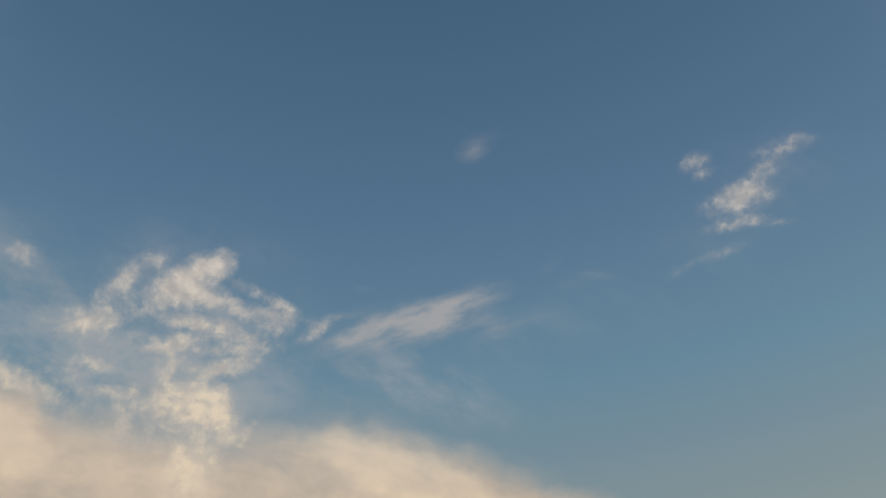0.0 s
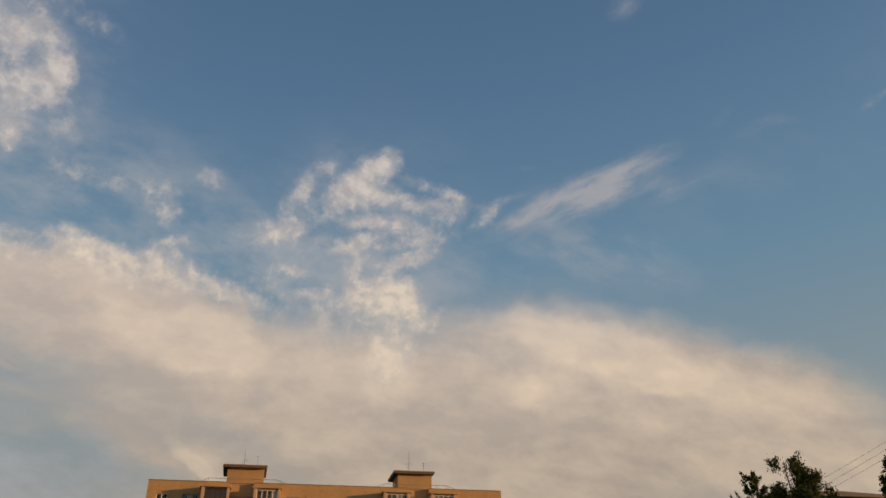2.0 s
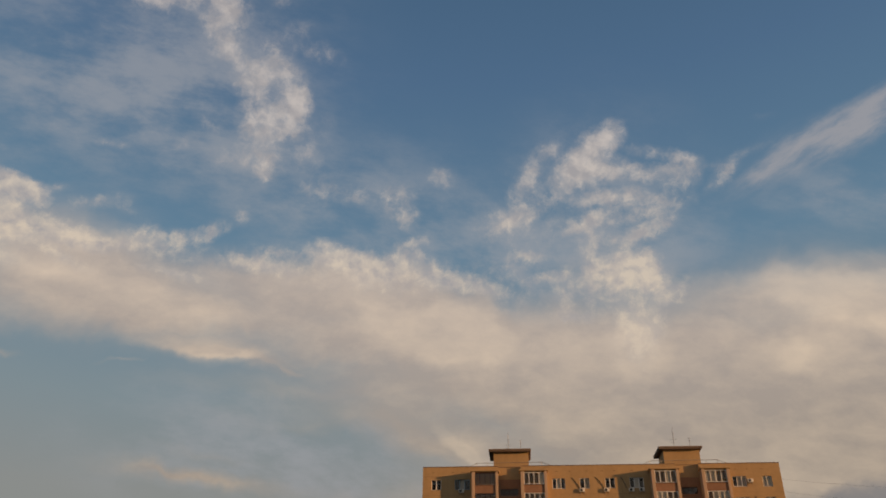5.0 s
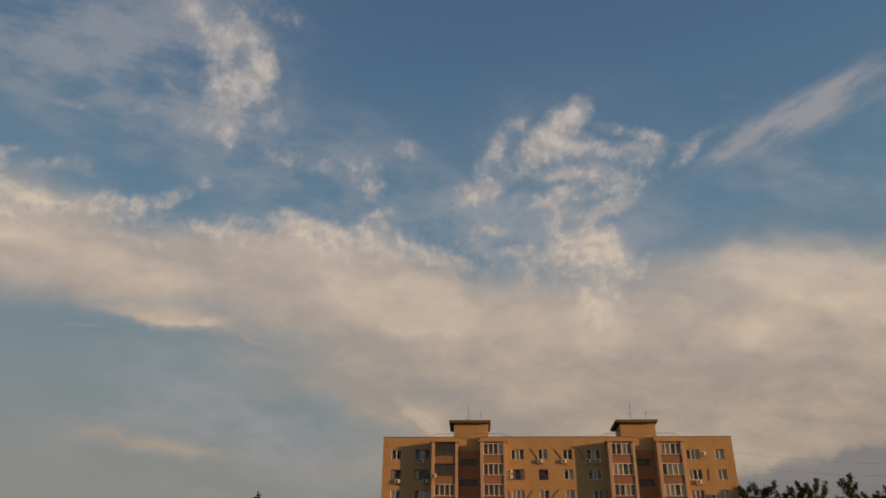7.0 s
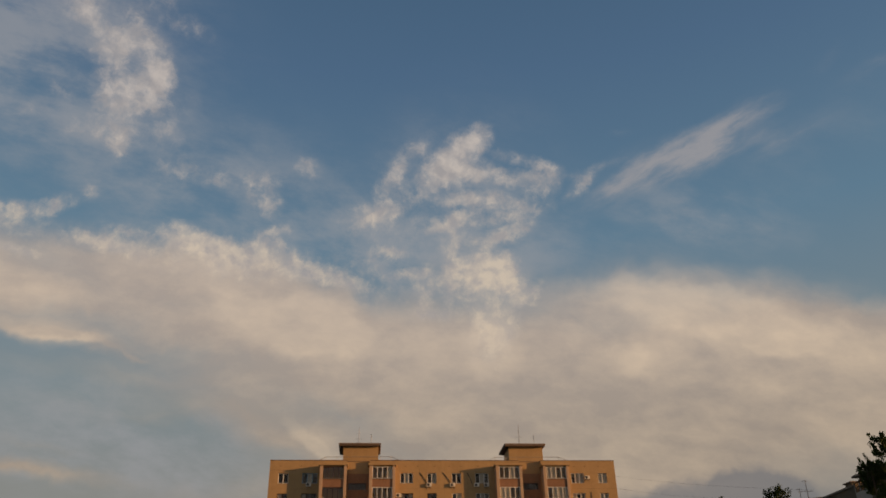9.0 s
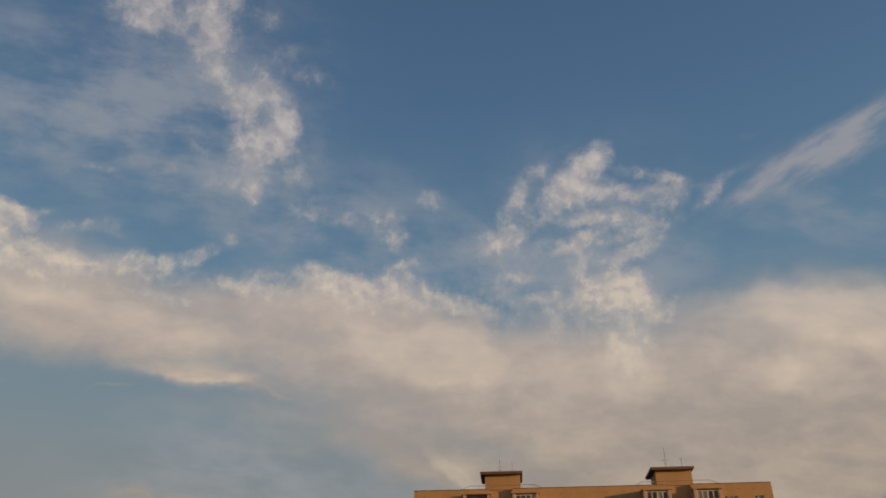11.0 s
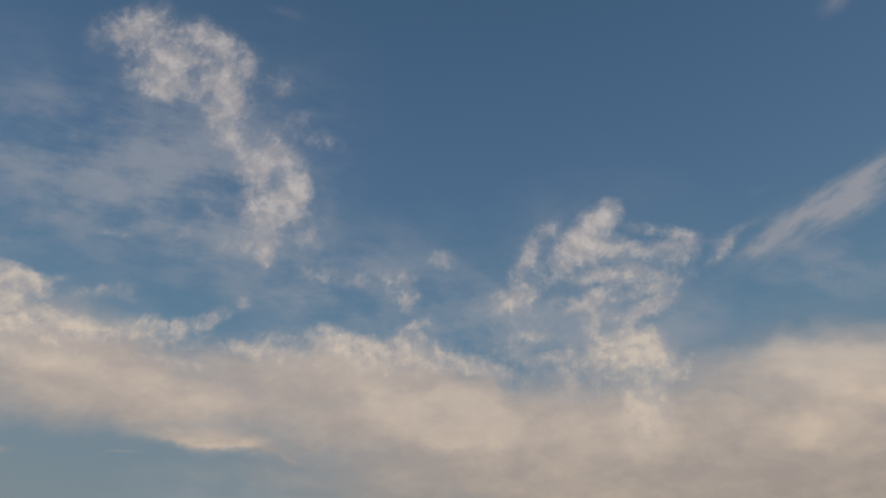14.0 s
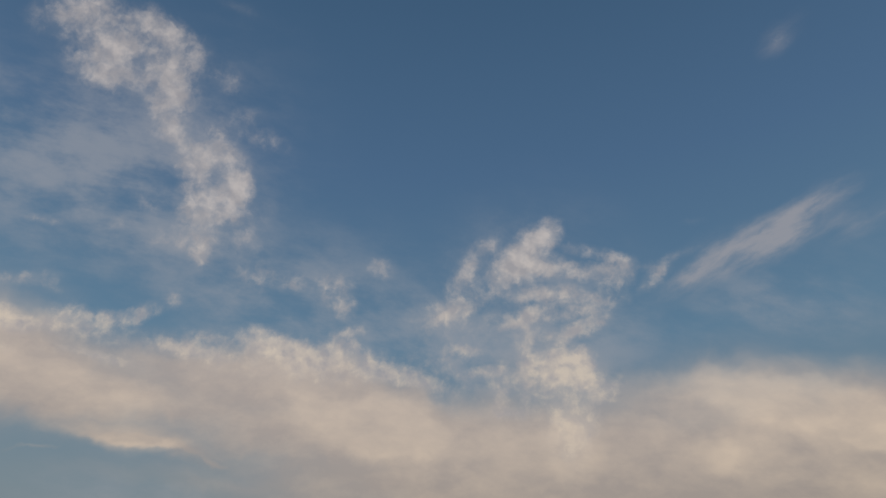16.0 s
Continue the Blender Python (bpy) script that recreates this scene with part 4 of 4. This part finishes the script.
low_house = brick_house((55, 116, 0), "low house with a dark hipped roof among the trees",
    [(48, 108, 0, 62, 118, 17.6)], [(48, 108, 62, 118, 17.6, 1.4, 0.5)], [(48, 110, 15.0), (48, 113.5, 15.0)], [])
antenna(37.6, 67.6, 14.9, 16.05, ((0.06, 0.28), (0.3, 0.18)), "house antennas")
antenna(37.9, 66.9, 14.9, 16.6, ((0.08, 0.25), (0.95, 0.6)), "house antennas")
antenna(32.6, 28.9, 15.1, 16.0, ((0.05, 0.12),), "house antennas")
antenna(33.2, 28.2, 15.1, 15.95, ((0.05, 0.12),), "house antennas")


# ---------------------------------------------------------------- cables
def cable(a, b, sag, radius=0.007):
    pts = []
    for i in range(25):
        u = i / 24
        p = Vector(a).lerp(Vector(b), u)
        p.z -= sag * 4 * u * (1 - u)
        pts.append(tuple(p))
    ob = new("cable", Shape().tube(pts, [radius] * 25, 5).mesh("cable", M_CABLE))
    return tagged(ob, "thin dark overhead cable sagging between the houses", "cable", "overhead cables")


def at_sky(az, el, d):
    """The place d metres away along the ground, az degrees right of straight on and el degrees up."""
    return (d * math.sin(radians(az)), d * math.cos(radians(az)), EYE[2] + d * math.tan(radians(el)))


cable((35.6, 113.2, 25.9), at_sky(30.5, 9.9, 76), 0.6)
cable((35.6, 113.2, 24.4), at_sky(26.5, 8.0, 84), 0.5)
cable((35.6, 113.2, 27.6), at_sky(30.0, 10.4, 78), 0.3)
for k in range(3):
    cable(at_sky(35.0 + 0.4 * k, 10.9 - 0.2 * k, 69), at_sky(50.5, 17.0 - 0.45 * k, 43.0), 0.15, 0.008)


# ---------------------------------------------------------------- trees
def tree(at, tall, spread, label, seed, leaf=M_LEAF, leaves=5200, trunk=0.22, lean=(0.0, 0.0), column=False, base=0.3, spike=0.0, size=0.17, group="trees round the yard"):
    """Tapered trunk, limbs, twigs and a crown of single leaves in clumps."""
    r = random.Random(seed)
    root = Vector(at)
    top = root + Vector((lean[0], lean[1], tall))
    holder = thing("tree", at, label, "tree", group)

    def stem(u):
        p = root.lerp(top, u)
        return p + Vector((math.sin(u * 5 + seed) * 0.018 * tall * u, math.cos(u * 4 + seed) * 0.018 * tall * u, 0))

    wood = Shape().tube([stem(i / 9) for i in range(10)], [trunk * (1 - 0.92 * i / 9) + 0.012 for i in range(10)], 8)
    part("trunk", wood, M_BARK, holder)
    limbs, tips = Shape(), []
    count = 40 if column else 36
    for i in range(count):
        u = base + (0.97 - base) * (i + r.random() * 0.6) / count
        start = stem(u)
        a = r.random() * math.tau
        fall = (1 - u) ** 0.6 if column else math.sin(math.pi * min(1, 0.22 + 0.80 * (u - base) / (1 - base))) ** 0.8
        reach = spread * (0.35 + 0.65 * fall) * (0.65 + 0.5 * r.random())
        rise = (2.2 if column else 0.75) * reach * (0.6 + 0.6 * r.random())
        rise = min(rise, max(0.3, (1.04 - u) * tall + spike * r.random()))
        end = start + Vector((math.cos(a) * reach, math.sin(a) * reach, rise))
        mid = start.lerp(end, 0.5) + Vector((r.uniform(-0.2, 0.2), r.uniform(-0.2, 0.2), -0.1 * reach))
        thick = trunk * 0.38 * (1 - u) + 0.018
        limbs.tube([start, mid, end], [thick, thick * 0.6, 0.010], 5)
        for j in range(8):
            s = mid.lerp(end, 0.05 + 0.15 * j)
            e = s + Vector((r.gauss(0, 0.30), r.gauss(0, 0.30), abs(r.gauss(0.42, 0.32)))) * max(0.6, reach * 0.6)
            limbs.tube([s, s.lerp(e, 0.5) + Vector((0, 0, 0.04)), e], [thick * 0.35 + 0.005, 0.010, 0.006], 4)
            tips.append((s, e))
        tips.append((mid, end))
    tips.append((stem(0.9), stem(1.0)))
    part("limbs", limbs, M_BARK, holder)
    crown = Shape()
    for i in range(leaves):  # leaves sit along the shoots and point up them
        s, e = tips[r.randrange(len(tips))]
        u = r.random() ** 0.75
        puffy = (0.12 if not column else 0.11) * spread * (1.15 - 0.8 * u)
        c = s.lerp(e, u) + Vector((r.gauss(0, puffy), r.gauss(0, puffy), r.gauss(0, puffy)))
        d = ((e - s).normalized() * 0.8 + Vector((r.gauss(0, 0.6), r.gauss(0, 0.6), r.gauss(0.15, 0.5)))).normalized()
        side = d.cross(Vector((r.gauss(0, 1), r.gauss(0, 1), r.gauss(0, 1)))).normalized()
        q = size * (0.6 + 0.8 * r.random())
        crown.quad(c - d * q, c + side * q * 0.45 + d * q * 0.1, c + d * q, c - side * q * 0.45 + d * q * 0.1)
    part("crown", crown, leaf, holder)
    return holder


def stand(az, el, d):
    x, y, z = at_sky(az, el, d)
    return (x, y, 0.0), z


for az, el, d, spread, seed in ((17.9, 9.6, 118, 1.3, 20), (18.7, 9.5, 119, 1.5, 21), (19.3, 9.8, 120, 1.5, 22), (19.9, 9.1, 118, 1.4, 27), (20.7, 9.2, 117, 1.5, 23), (21.3, 9.6, 119, 1.4, 24), (21.9, 9.7, 119, 1.3, 28), (22.5, 9.0, 118, 1.4, 25), (23.3, 8.7, 118, 1.4, 29), (24.2, 9.7, 112, 1.5, 26), (25.0, 8.6, 114, 1.4, 30)):
    spot, h = stand(az, el + 0.3, d)
    tree(spot, h, spread * 1.2, "tall dark poplar in a distant row beyond the block", seed, M_LEAF_DARK, 14000, 0.3, column=True, base=0.25, spike=2.2, size=0.10, group="far row of trees")
for az, el, d, spread, seed, words in ((27.7, 10.5, 62, 1.6, 31, "bushy dark green tree before the brick house"), (26.6, 9.3, 66, 1.6, 32, "bushy dark green tree before the brick house"),
                                      (28.8, 9.5, 61, 1.3, 34, "bushy dark green tree before the brick house"), (30.9, 8.9, 58, 1.5, 33, "rounded dark tree close to the brick wall"), (32.2, 8.8, 57, 1.2, 35, "rounded dark tree close to the brick wall")):
    spot, h = stand(az, el, d)
    tree(spot, h, spread, words, seed, M_LEAF_DARK, 12000, 0.2, base=0.35, spike=0.6, size=0.08)
for az, el, d, spread, seed in ((33.4, 11.9, 50, 0.75, 41), (34.5, 13.3, 50, 0.75, 42), (35.6, 12.2, 49, 0.8, 47), (36.7, 13.6, 47, 1.5, 43), (38.0, 12.9, 46, 1.3, 44), (43.2, 13.0, 41, 0.9, 45), (45.2, 14.6, 41, 0.8, 46)):
    spot, h = stand(az, el, d)
    tree(spot, h, spread, "leafy green yard tree with an uneven crown", seed, M_LEAF, 17000, 0.16, base=0.35, spike=0.5, size=0.062)
for az, el, d, spread, lean, seed in ((-15.25, 9.5, 70, 0.8, 4.2, 51), (-16.2, 8.7, 71, 0.4, 3.4, 52), (-15.0, 8.5, 69, 0.4, 2.4, 53)):
    spot, h = stand(az, el, d)
    tree((spot[0] - lean, spot[1], 0.0), h, spread, "slender poplar leaning to one side, with a narrow dark crown", seed, M_LEAF_DARK, 18000, 0.14, lean=(lean, 0.0), column=True, base=0.25, size=0.075)
